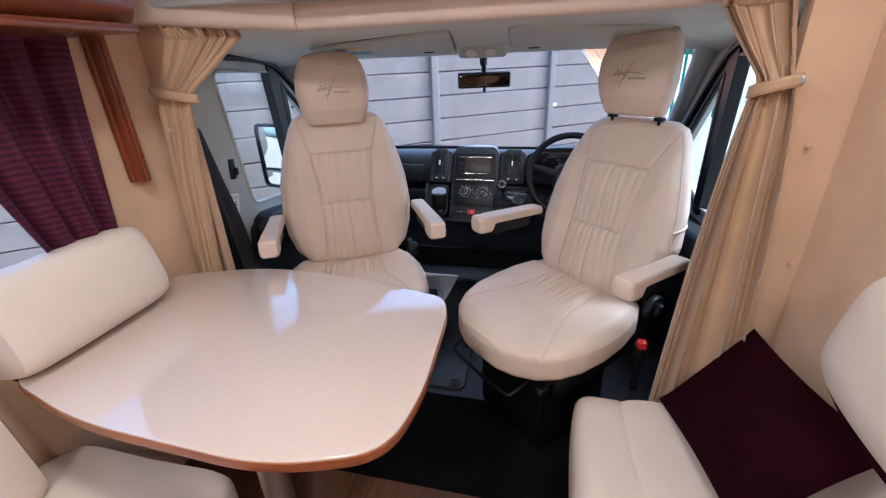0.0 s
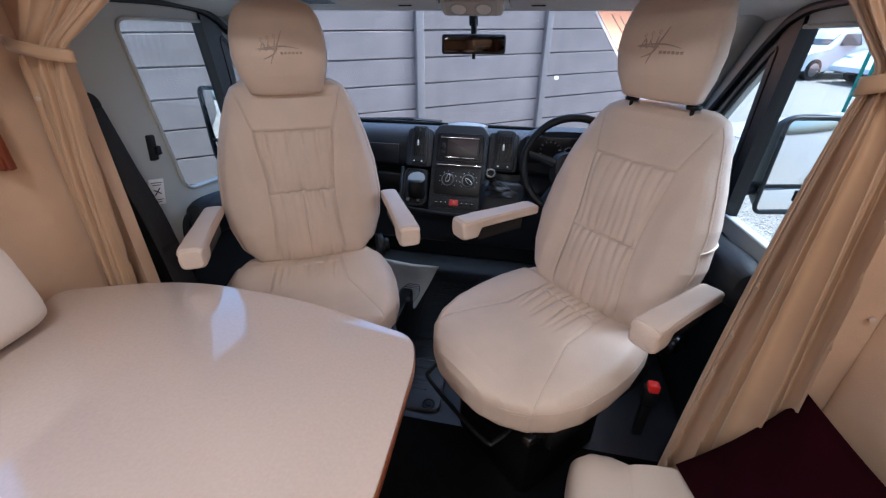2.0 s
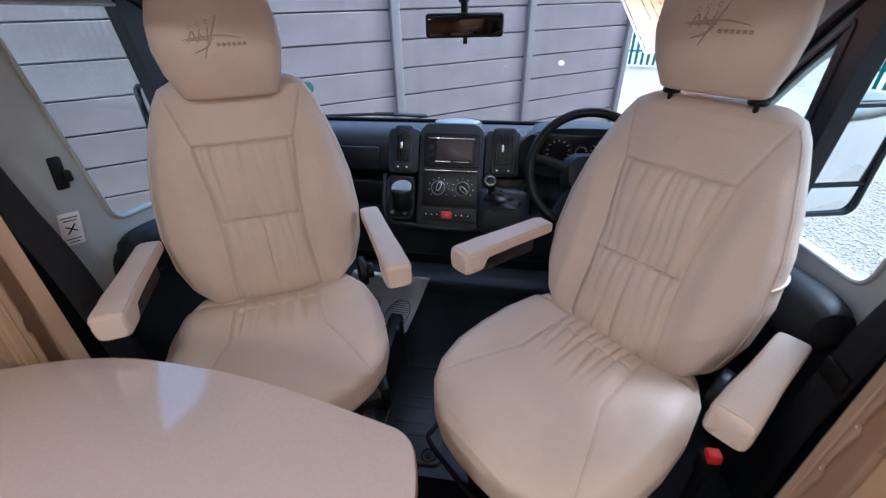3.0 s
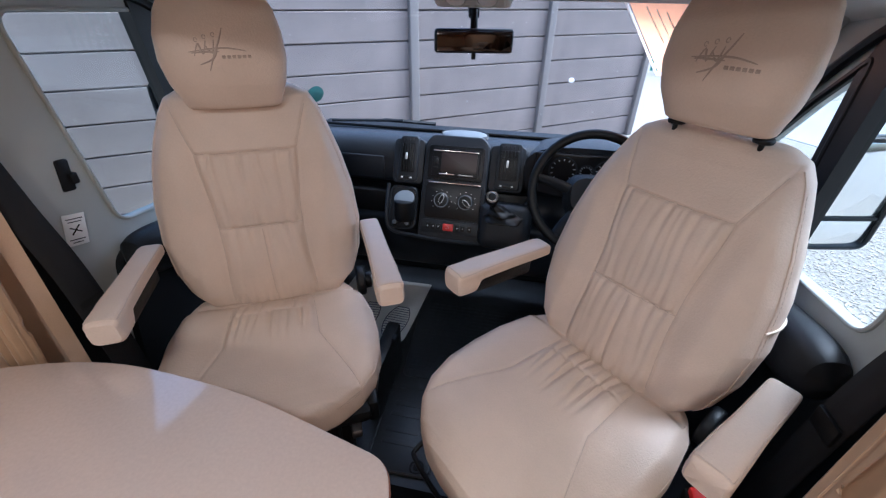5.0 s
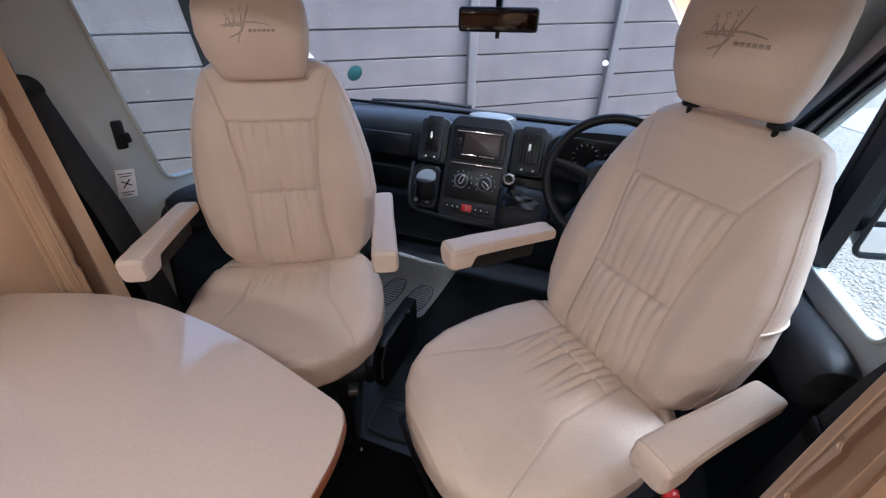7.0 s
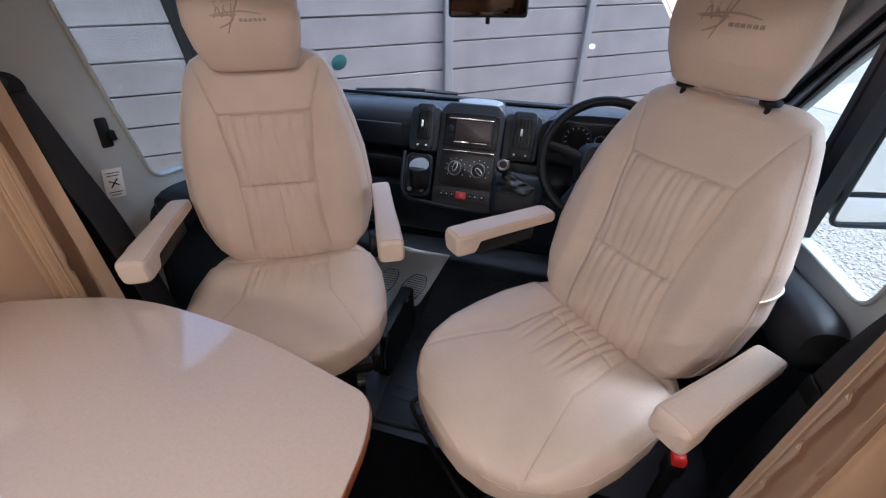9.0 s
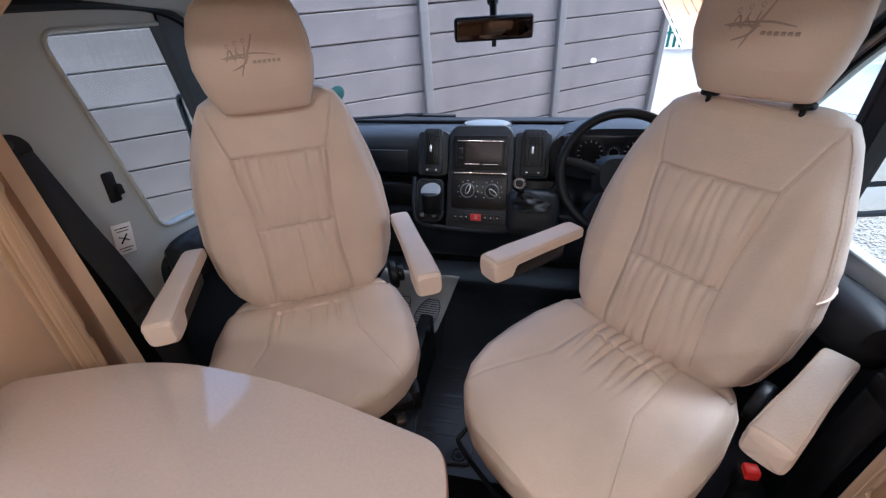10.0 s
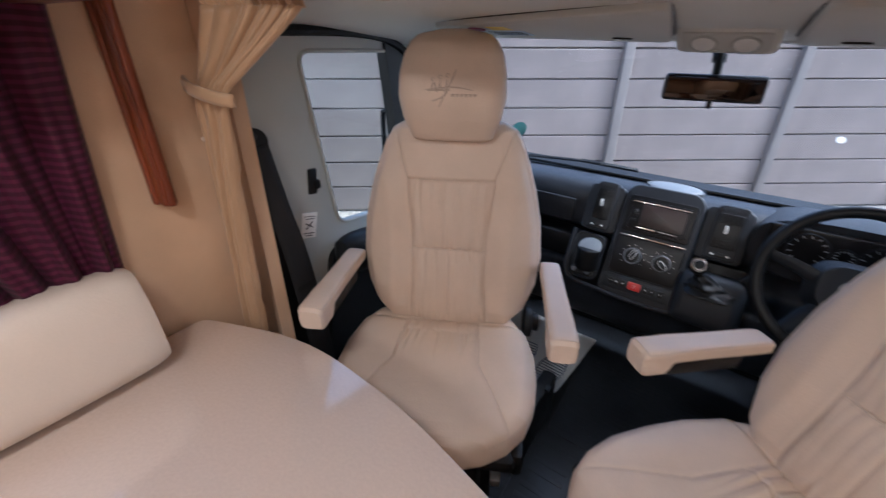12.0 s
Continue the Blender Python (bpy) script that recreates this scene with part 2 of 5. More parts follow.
def tube(points, r, ns=10, closed=False, flat=1.0):
    """A round rod along points; r is one radius or a function of 0 to 1."""
    pts = [Vector(p) for p in points]
    n = len(pts)
    rings, side = [], None
    for i, p in enumerate(pts):
        a = pts[(i - 1) % n] if closed or i else pts[0]
        b = pts[(i + 1) % n] if closed or i < n - 1 else pts[-1]
        d = (b - a).normalized()
        if side is None:
            side = d.orthogonal().normalized()
        side = (side - d * side.dot(d)).normalized()
        up = d.cross(side)
        rad = r(i / max(1, n - 1)) if callable(r) else r
        rings.append([p + side * math.cos(2 * math.pi * k / ns) * rad + up * math.sin(2 * math.pi * k / ns) * rad * flat for k in range(ns)])
    verts = [v for ring in rings for v in ring]
    faces = []
    for j in range(n if closed else n - 1):
        for i in range(ns):
            j2 = (j + 1) % n
            faces.append((j * ns + i, j * ns + (i + 1) % ns, j2 * ns + (i + 1) % ns, j2 * ns + i))
    if not closed:
        faces.append(tuple(range(ns))[::-1])
        faces.append(tuple((n - 1) * ns + i for i in range(ns)))
    return verts, faces


def merge(*geos):
    verts, faces = [], []
    for v, f in geos:
        k = len(verts)
        verts += list(v)
        faces += [tuple(i + k for i in q) for q in f]
    return verts, faces


def moved(geo, m):
    return [m @ Vector(v) for v in geo[0]], geo[1]


def spline(points, steps=8, closed=False):
    """A smooth line through points (Catmull-Rom)."""
    p = [Vector(q) for q in points]
    n, out = len(p), []
    for i in range(n if closed else n - 1):
        a, b = p[(i - 1) % n] if closed or i else p[0], p[i]
        c, d = p[(i + 1) % n], p[(i + 2) % n] if closed or i < n - 2 else p[-1]
        for k in range(steps):
            t = k / steps
            out.append(0.5 * ((2 * b) + (c - a) * t + (2 * a - 5 * b + 4 * c - d) * t * t + (3 * b - a - 3 * c + d) * t ** 3))
    if not closed:
        out.append(p[-1])
    return out


def slab(outer, holes, place, thick):
    """A plate with holes: loops of (a, b), place(a, b, depth) gives the point in space."""
    bm = bmesh.new()
    edges = []
    for loop in [outer, *holes]:
        vs = [bm.verts.new((a, b, 0)) for a, b in loop]
        edges += [bm.edges.new((vs[i], vs[(i + 1) % len(vs)])) for i in range(len(vs))]
    bmesh.ops.triangle_fill(bm, edges=edges, use_beauty=True, use_dissolve=False)
    got = bmesh.ops.extrude_face_region(bm, geom=bm.faces[:])
    for v in got["geom"]:
        if isinstance(v, bmesh.types.BMVert):
            v.co.z = thick
    for v in bm.verts:
        v.co = Vector(place(*v.co))
    return bm


def rounded(points, r, steps=6):
    """A polygon in 2D with rounded corners; r is one radius or one for each corner."""
    out, n = [], len(points)
    for i in range(n):
        p, a, b = Vector(points[i]), Vector(points[i - 1]), Vector(points[(i + 1) % n])
        rad = r[i] if isinstance(r, (list, tuple)) else r
        da, db = (a - p), (b - p)
        k = min(rad, da.length * 0.48, db.length * 0.48)
        p0, p1 = p + da.normalized() * k, p + db.normalized() * k
        for s in range(steps + 1):
            t = s / steps
            out.append(tuple((1 - t) ** 2 * p0 + 2 * t * (1 - t) * p + t * t * p1))
    return out


def prism(loop, z0, z1, bevel=0.0, m=None, segs=3):
    """An upright plate from a 2D loop, with rounded rims."""
    levels = [(z0, 0.0), (z1, 0.0)]
    if bevel:
        levels = [(z0 + bevel * (1 - math.cos(a)), bevel * (1 - math.sin(a))) for a in np.linspace(0, math.pi / 2, segs + 1)]
        levels += [(z1 - bevel * (1 - math.cos(a)), bevel * (1 - math.sin(a))) for a in np.linspace(math.pi / 2, 0, segs + 1)]
    n = len(loop)
    cx, cy = sum(p[0] for p in loop) / n, sum(p[1] for p in loop) / n
    verts, faces = [], []
    for z, inset in levels:
        for x, y in loop:
            d = math.hypot(x - cx, y - cy) or 1
            verts.append((x - (x - cx) / d * inset, y - (y - cy) / d * inset, z))
    for j in range(len(levels) - 1):
        for i in range(n):
            faces.append((j * n + i, j * n + (i + 1) % n, (j + 1) * n + (i + 1) % n, (j + 1) * n + i))
    faces.append(tuple(range(n))[::-1])
    faces.append(tuple((len(levels) - 1) * n + i for i in range(n)))
    if m:
        verts = [m @ Vector(v) for v in verts]
    return verts, faces


def disc(r, depth, m, ns=32, bevel=0.002):
    return prism([(r * math.cos(2 * math.pi * k / ns), r * math.sin(2 * math.pi * k / ns)) for k in range(ns)], 0, depth, bevel, m)


def sgn(v):
    return -1.0 if v < 0 else 1.0


def sup(a, n):
    """A superellipse point at the angle a with the exponent n."""
    c, s = math.cos(a), math.sin(a)
    return sgn(c) * abs(c) ** (2 / n), sgn(s) * abs(s) ** (2 / n)


def gauss(d, w):
    return math.exp(-(d / w) ** 2)


def smooth_step(a, b, x):
    t = min(1, max(0, (x - a) / (b - a)))
    return t * t * (3 - 2 * t)


# ---- the body of the motorhome ----
WL, WR, CABL, CABR = -1.10, 0.87, -1.09, 0.86

structure("floor", box((2.1, 2.97, 0.04), (-0.12, -0.895, -0.02), 0), VINYL, "reddish wood-effect vinyl floor of the living area", "floor")
structure("carpet", box((2.1, 0.46, 0.042), (-0.12, 0.82, -0.019), 0), CARPET, "black carpet strip behind the cab seats", "carpet")
structure("cab_floor", box((2.1, 1.5, 0.04), (-0.12, 1.80, -0.02), 0), RUBBER, "dark grey rubber floor of the cab", "floor")

WIN = rounded([(-0.62, 0.94), (0.55, 0.94), (0.59, 1.53), (-0.62, 1.53)], 0.06)
wall_left = structure("wall_left", slab([(-2.4, 0), (0.87, 0), (0.87, 2.0), (-2.4, 2.0)], [WIN], lambda a, b, d: (WL - d, a, b), 0.05), WALLCLOTH, "peach fabric-covered side wall beside the dinette", "wall")
structure("wall_right", slab([(-2.4, 0), (0.775, 0), (0.775, 2.0), (-2.4, 2.0)], [], lambda a, b, d: (WR + d, a, b), 0.05), WALLCLOTH, "peach fabric-covered side wall beside the settee", "wall")
structure("wall_rear", box((2.2, 0.05, 2.0), (-0.12, -2.43, 1.0), 0), WALLCLOTH, "plain peach end wall of the living area", "wall")
structure("ceiling", box((2.2, 3.6, 0.04), (-0.12, -0.66, 2.0), 0), CEIL, "pale fabric ceiling of the living area", "ceiling")
structure("bulkhead_left", slab([(WL - 0.05, 0), (-1.005, 0), (-1.005, 1.50), (-0.93, 1.53), (-0.93, 2.0), (WL - 0.05, 2.0)], [], lambda a, b, d: (a, 0.872 + d, b), 0.04), WALLCLOTH, "peach fabric bulkhead beside the cab opening", "wall")
structure("bulkhead_right", slab([(0.80, 0), (0.94, 0), (0.94, 2.0), (0.66, 2.0), (0.66, 1.56), (0.735, 1.50), (0.735, 1.25)], [], lambda a, b, d: (a, 0.777 + d, b), 0.04), WALLCLOTH, "peach fabric bulkhead beside the cab opening", "wall")

# ---- the cab shell ----
MIDX = (CABL + CABR) / 2


def headliner_at(u, v):
    x = CABL - 0.03 + u * (CABR - CABL + 0.06)
    side = abs(2 * u - 1) ** 6
    return (x, 0.99 + v * (0.82 - 0.14 * abs(2 * u - 1) ** 2), 1.530 - 0.094 * v - 0.050 * side)


liner = structure("ceiling_cab", sheet(headliner_at, 40, 14), LINER, "pale grey moulded headliner over the cab seats", "ceiling", True)
liner.modifiers.new("thick", "SOLIDIFY").thickness = -0.03
structure("ceiling_cab_roof", box((2.3, 1.1, 0.04), (MIDX, 1.36, 1.60), 0.01), TRIM, "outer roof skin above the cab", "roof")

DOOR = [(0.875, 0.0), (2.32, 0.0), (2.32, 0.93), (1.68, 1.47), (0.875, 1.47)]
PANE = rounded([(1.215, 0.835), (1.605, 0.80), (1.525, 1.390), (1.13, 1.405)], [0.05, 0.03, 0.04, 0.05])
QUARTER = rounded([(1.618, 0.80), (2.03, 0.91), (1.73, 1.21), (1.572, 1.345)], 0.03)


def cab_side(name, x, out, dy):
    def place(a, b, d):
        lean = max(0.0, b - 0.8) * 0.02
        return (x - out * lean + out * d, a + dy, b)

    ob = structure(name, slab(DOOR, [PANE, QUARTER], place, 0.032), TRIM, "light grey cab door and pillar trim", "wall")
    for loop, w in ((PANE, 0.006), (QUARTER, 0.012)):
        ring = [place(a, b, -0.002) for a, b in loop]
        part("window_seal", tube(ring, w, 8, True), TRIM if loop is PANE else BLACK, ob, "rubber window seal")
        g = ([place(a, b, 0.022) for a, b in (loop if out < 0 else loop[::-1])], [tuple(range(len(loop)))])
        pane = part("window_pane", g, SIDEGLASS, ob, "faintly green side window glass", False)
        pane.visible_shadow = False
    bar = slab(rounded([(1.568, 0.77), (1.642, 0.77), (1.608, 1.30), (1.560, 1.425), (1.482, 1.425), (1.520, 1.15)], 0.02), [], lambda a, b, d: place(a, b, -0.010 + d), 0.044)
    part("window_divider", bar, BLACK, ob, "black upright window divider", False)
    arch = [place(a, b, -0.010) for a, b in spline([(0.98, 1.458), (1.30, 1.452), (1.50, 1.425), (1.64, 1.345), (1.84, 1.17), (2.08, 0.97)], 6)]
    part("door_seal", tube(arch, 0.014, 8), BLACK, ob, "black rubber door seal")
    card = slab(rounded([(1.03, 0.05), (2.0, 0.05), (1.95, 0.74), (1.15, 0.76)], 0.06), [], lambda a, b, d: place(a, b, -0.03 + d), 0.028)
    part("door_card", card, DOORCARD, ob, "dark grey lower door panel", False)

    def pad(s, t):
        cx, sx = sup(2 * math.pi * s, 2.6)
        k = (1 - abs(2 * t - 1) ** 5) ** 0.4 * (0.72 + 0.28 * (1 - t))
        return place(1.145 + 0.55 * t, 0.735 + 0.085 * sx * k - 0.06 * t, -0.05 + 0.062 * cx * k)

    part("armrest", skin(pad, 28, 20), DOORCARD, ob, "black padded door armrest")
    return ob


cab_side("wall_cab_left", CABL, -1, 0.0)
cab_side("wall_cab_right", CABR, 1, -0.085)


def pillar(name, x, sx):
    pts = spline([(x, 1.60, 1.49), (x + 0.01 * sx, 1.73, 1.38), (x + 0.03 * sx, 1.95, 1.17), (x + 0.04 * sx, 2.22, 0.93)], 6)
    return structure(name, tube(pts, 0.055, 14, False, 0.8), TRIM, "light grey windscreen pillar trim", "pillar", True)


pillar("pillar_left", CABL + 0.04, -1)
pillar("pillar_right", CABR - 0.04, 1)


def screen_at(x, z):
    return 1.70 + (1.44 - z) * 0.85 + 0.14 * (1 - ((x - MIDX) / 0.95) ** 2)


def windscreen_fn(u, v):
    x = CABL + 0.06 + u * (CABR - CABL - 0.12)
    z = 0.87 + 0.59 * v
    return (x, screen_at(x, z), z)


windscreen = structure("window_1", sheet(windscreen_fn, 30, 10), GLASS, "large curved windscreen with dust and rain specks", "windscreen", True)
windscreen.visible_shadow = False
specks = bmesh.new()
for k in range(60):
    x, z = random.uniform(-0.95, 0.7), random.uniform(1.0, 1.4)
    m = Matrix.Translation((x, screen_at(x, z) + 0.004, z)) @ Matrix.Rotation(radians(-45), 4, "X") @ Matrix.Diagonal((1, 0.6, 1, 1))
    bmesh.ops.create_circle(specks, cap_ends=True, segments=6, radius=random.uniform(0.0008, 0.0022), matrix=m)
tagged(link_mesh("dust_specks", specks, WHITE, None, "", False), "pale specks of dirt on the windscreen glass", "dirt", "", "stuff")
structure("cowl", box((1.9, 0.30, 0.80), (MIDX, 2.50, 0.40), 0.02), BLACK, "black scuttle panel below the windscreen", "cowl")
for sx, mx in ((-1, CABL + 0.03), (1, CABR - 0.03)):
    structure("wall_front", box((0.20, 0.06, 0.86), (mx, 2.31, 0.43), 0.01), DOORCARD, "dark inner corner beside the dash", "wall")
band = [(x, screen_at(x, 1.448) - 0.012, 1.448) for x in np.linspace(CABL + 0.05, CABR - 0.05, 24)]
structure("trim_windscreen_top", tube(band, 0.018, 8), LINER, "grey moulding along the windscreen top", "trim", True)


def sun_visor(loop, grip_x):
    """A moulded visor board that lies in the headliner with its front edge proud."""
    ob = thing("sun_visor", pose(0, 0, 0), "grey fold-down sun visor flush with the headliner", "sun visor", "sun visors")
    loop = rounded(loop, 0.035)
    tilt = Matrix.Translation((0, 1.20, 1.503)) @ Matrix.Rotation(radians(-8.6), 4, "X") @ Matrix.Translation((0, -1.20, 0))
    part("visor_board", prism(loop, -0.010, 0.012, 0.005, tilt), VISOR, ob)
    # Black tube along the rim stands in for the shadow in the visor gap.
    rim = [tilt @ Vector((a, b, 0.008)) for a, b in loop]
    part("visor_gap_shade", tube(rim, 0.005, 6, True), BLACK, ob, "black line drawn as the shadow gap round the visor")
    part("grip", box((0.045, 0.012, 0.004), tilt @ Vector((grip_x, 1.53, -0.012)), 0.0015), BLACK, ob, "small dark finger grip")
    return ob, tilt


visor, vt = sun_visor([(-0.80, 1.40), (-0.142, 1.19), (-0.20, 1.61), (-0.64, 1.575)], -0.30)
part("warning_label_disc", disc(0.024, 0.0012, vt @ pose(-0.655, 1.415, -0.0105, 180)), WINE, visor, "dark red warning symbol")
part("warning_label_patch", box((0.055, 0.045, 0.0012), vt @ Vector((-0.580, 1.400, -0.0108)), 0, vt.to_3x3().to_4x4()), YELLOW, visor, "yellow warning print")
part("warning_label_text", box((0.115, 0.075, 0.0012), vt @ Vector((-0.585, 1.475, -0.0108)), 0, vt.to_3x3().to_4x4()), BLUEINK, visor, "pale blue printed text block")
for row in range(4):
    part("warning_label_line", box((0.10, 0.004, 0.0010), vt @ Vector((-0.585, 1.450 + 0.016 * row, -0.0118)), 0, vt.to_3x3().to_4x4()), DASH, visor, "small dark print line")
sun_visor([(0.064, 1.19), (0.60, 1.29), (0.62, 1.57), (0.045, 1.61)], 0.14)

console = thing("roof_console", pose(-0.085, 1.60, 1.452, -36), "pale grey overhead console with two round reading lights", "interior light")
part("housing", box((0.215, 0.100, 0.050), (0, 0, 0.006), 0.016, segs=3), LINER, console)
part("bezel", box((0.180, 0.072, 0.010), (0, 0, -0.019), 0.004), VISOR, console, "grey lamp bezel")
for sx in (-0.043, 0.043):
    part("reading_light", disc(0.025, 0.006, pose(sx, 0, -0.021, 180)), WHITE, console, "round clear reading light lens")
    part("light_ring", tube([(sx + 0.028 * math.cos(a), 0.028 * math.sin(a), -0.025) for a in np.linspace(0, 6.28, 24, endpoint=False)], 0.003, 6, True), TRIM, console, "grey ring")
    part("light_button", box((0.018, 0.007, 0.003), (sx * 0.35, 0.026, -0.025), 0.001), TRIM, console)

mirror = thing("rear_view_mirror", pose(-0.097, 1.778, 1.315, 0, 0, 14), "black framed rear-view mirror hanging from the windscreen", "mirror")
part("mirror_shell", box((0.255, 0.028, 0.072), (0, 0.012, 0), 0.012, segs=3), BLACK, mirror)
part("mirror_face", box((0.240, 0.003, 0.058), (0, -0.004, 0), 0.001), DIMMIRROR, mirror, "dark tinted mirror glass")
part("mirror_stalk", tube([(0, 0.02, 0), (0, 0.03, 0.05), (0, 0.045, 0.085)], 0.012, 10), BLACK, mirror)
part("mirror_mount", box((0.035, 0.02, 0.05), (0, 0.055, 0.085), 0.006, Matrix.Rotation(radians(-40), 4, "X")), BLACK, mirror)
part("lever", box((0.014, 0.012, 0.02), (0, 0.005, -0.044), 0.003), BLACK, mirror)

# ---- padded header and lockers over the cab opening ----


def pad_bar(p0, p1, h, d):
    p0, p1 = Vector(p0), Vector(p1)
    ax = (p1 - p0)
    up = Vector((0, 0, 1))
    out = ax.cross(up).normalized()

    def fn(s, t):
        c, q = sup(2 * math.pi * s, 4)
        return tuple(p0 + ax * t + out * (d * c) + up * (h * q))

    return skin(fn, 28, 12)


structure("header", pad_bar((-0.55, 0.955, 1.563), (0.50, 0.955, 1.563), 0.055, 0.045), PADCLOTH, "peach padded header beam over the cab opening", "beam", True)
structure("header_left", pad_bar((-1.06, 0.84, 1.60), (-0.555, 0.945, 1.562), 0.055, 0.05), PADCLOTH, "pale padded corner of the cab opening", "beam", True)
structure("header_right", pad_bar((0.505, 0.945, 1.563), (0.80, 0.82, 1.575), 0.055, 0.05), PADCLOTH, "pale padded corner of the cab opening", "beam", True)
locker_front = thing("overhead_locker", pose(-0.02, 1.05, 1.625), "dark cherry wood overhead locker above the cab header", "cupboard")
part("body", box((1.30, 0.30, 0.34), (0, 0.1, 0.175), 0.008), CHERRY, locker_front)
part("base_rail", box((1.32, 0.03, 0.03), (0, -0.06, 0.012), 0.008), CHERRY, locker_front)
locker = thing("overhead_locker", pose(-0.955, 0.03, 1.52), "dark cherry wood overhead locker along the side wall", "cupboard")


def locker_body(s, t):
    c, q = sup(2 * math.pi * s, 6)
    k = 1 - 0.06 * max(0.0, (t - 0.93) / 0.07) ** 2
    return (0.14 * c * k, -1.4 + 2.0 * t, 0.235 + 0.235 * q)


part("body", skin(locker_body, 32, 20), CHERRY_X, locker)
part("base_rail", box((0.27, 1.9, 0.022), (0.01, -0.37, -0.008), 0.009), CHERRY_X, locker)
part("locker_door", box((0.018, 0.85, 0.36), (0.146, 0.0, 0.25), 0.006), CHERRY_X, locker)

# ---- outside ----
GROUND = -0.42
structure("ground", box((400, 400, 0.2), (0, 0, GROUND - 0.1), 0), GRAVEL, "pale wet gravel yard around the vehicle", "ground")
structure("road", box((9.0, 5.0, 0.012), (8.4, 9.2, GROUND + 0.002), 0, Matrix.Rotation(radians(32), 4, "Z")), ASPHALT, "wet pale concrete drive across the yard", "road")
STONE_SHAPE = [(0, 0, 1), (0.9, 0, 0.35), (0.28, 0.85, 0.35), (-0.72, 0.53, 0.35), (-0.72, -0.53, 0.35), (0.28, -0.85, 0.35), (0.9, 0.3, -0.4), (-0.2, 0.95, -0.4), (-1, 0, -0.4), (-0.2, -0.95, -0.4)]
STONE_FACES = [(0, 1, 2), (0, 2, 3), (0, 3, 4), (0, 4, 5), (0, 5, 1), (1, 6, 2), (2, 7, 3), (3, 8, 4), (4, 9, 5), (5, 9, 1), (1, 9, 6), (2, 6, 7), (3, 7, 8), (4, 8, 9)]
pv, pf = [], []
for k in range(26000):
    x = random.uniform(1.1, 4.6) if random.random() < 0.75 else random.uniform(-5.5, -1.3)
    y = random.uniform(0.6, 5.2) if x > 0 else random.uniform(-1.5, 3.9)
    r, a = random.uniform(0.007, 0.019), random.uniform(0, 6.3)
    ca, sa, sq = math.cos(a) * r, math.sin(a) * r, random.uniform(0.6, 1.0)
    k0 = len(pv)
    pv += [(x + px * ca - py * sq * sa, y + px * sa + py * sq * ca, GROUND + r * 0.2 + pz * r * 0.5) for px, py, pz in STONE_SHAPE]
    pf += [tuple(i + k0 for i in f) for f in STONE_FACES]
pebbles = (pv, pf)
tagged(link_mesh("gravel", pebbles, STONE, None, "", True), "loose pale gravel stones on the yard", "gravel", "", "stuff")

FDIR, FROOT = Vector((1.340, 1.058, 0)).normalized(), Vector((-1.167, 5.085, 0))
BAY = 1.80
fence = thing("concrete_fence", pose(0, 0, 0), "grey-brown concrete panel fence with slotted posts", "fence")
FM = Matrix.Translation(FROOT) @ Matrix.Rotation(math.atan2(FDIR.y, FDIR.x), 4, "Z")
board_mesh = None
back_mesh = None
post_mesh = None


def post_geo():
    return prism(rounded([(-0.05, -0.06), (0.05, -0.06), (0.05, 0.06), (-0.05, 0.06)], 0.012, 3), 0, 2.36, 0.012)


for bay in range(-6, 3):
    if bay < 2:
        for row in range(8):
            z = 0.434 - 0.28 * 3 + 0.28 * row
            m = FM @ pose(BAY * bay + 0.855, random.uniform(-0.003, 0.003), z + 0.14)
            if board_mesh is None:
                ob = part("board", box((1.71, 0.05, 0.267), (0, 0, 0), 0.005, segs=1), CONCRETE, fence)
                board_mesh = ob.data
            else:
                ob = new("board", board_mesh)
                ob.parent = fence
            ob.matrix_world = m
    if bay < 2:
        back = new("backing_board", back_mesh) if back_mesh else part("backing_board", box((1.71, 0.02, 2.24), (0, 0, 0), 0), CONCRETE, fence, "", False)
        back_mesh = back.data
        back.parent = fence
        back.matrix_world = FM @ pose(BAY * bay + 0.855, 0.034, 0.434 - 0.84 + 1.12)
    m = FM @ pose(BAY * bay - 0.045, -0.02, GROUND)
    if post_mesh is None:
        ob = part("post", post_geo(), POSTMAT, fence, "paler concrete post")
        post_mesh = ob.data
    else:
        ob = new("post", post_mesh)
        ob.parent = fence
        ob["label"] = "paler concrete post"
    ob.matrix_world = m

# ---- table ----
table = thing("dinette_table", pose(-0.532, 0.432, 0, 0, 0, 6.5), "large pale speckled dinette table with a rounded wooden edge", "table")
TOP = 0.737
table_loop = rounded([(-0.548, -0.215), (-0.25, -0.325), (0.22, -0.395), (0.44, -0.345), (0.487, -0.19), (0.508, 0.14), (0.49, 0.225), (0.16, 0.345), (-0.20, 0.405), (-0.515, 0.32)],
                     [0.08, 0.13, 0.12, 0.13, 0.12, 0.10, 0.10, 0.15, 0.15, 0.03], 7)
part("tabletop", prism(table_loop, TOP - 0.026, TOP, 0.003), TABLE, table)
edge_loop = [(a * 1.004, b * 1.005) for a, b in table_loop]
part("edge_band", prism(edge_loop, TOP - 0.031, TOP - 0.0035, 0.0045), EDGE, table, "reddish wooden edge band")
part("leg", tube([(0.12, -0.25, 0.01), (0.12, -0.25, 0.70)], 0.034, 24), STEEL, table, "round steel leg")
part("foot_plate", disc(0.13, 0.018, pose(0.12, -0.25, 0.0), 40, 0.006), STEEL, table, "round steel foot plate")
part("bracket", box((0.20, 0.20, 0.012), (0.12, -0.25, TOP - 0.033), 0.003), BLACK, table)

# ---- swivelled cab seats ----


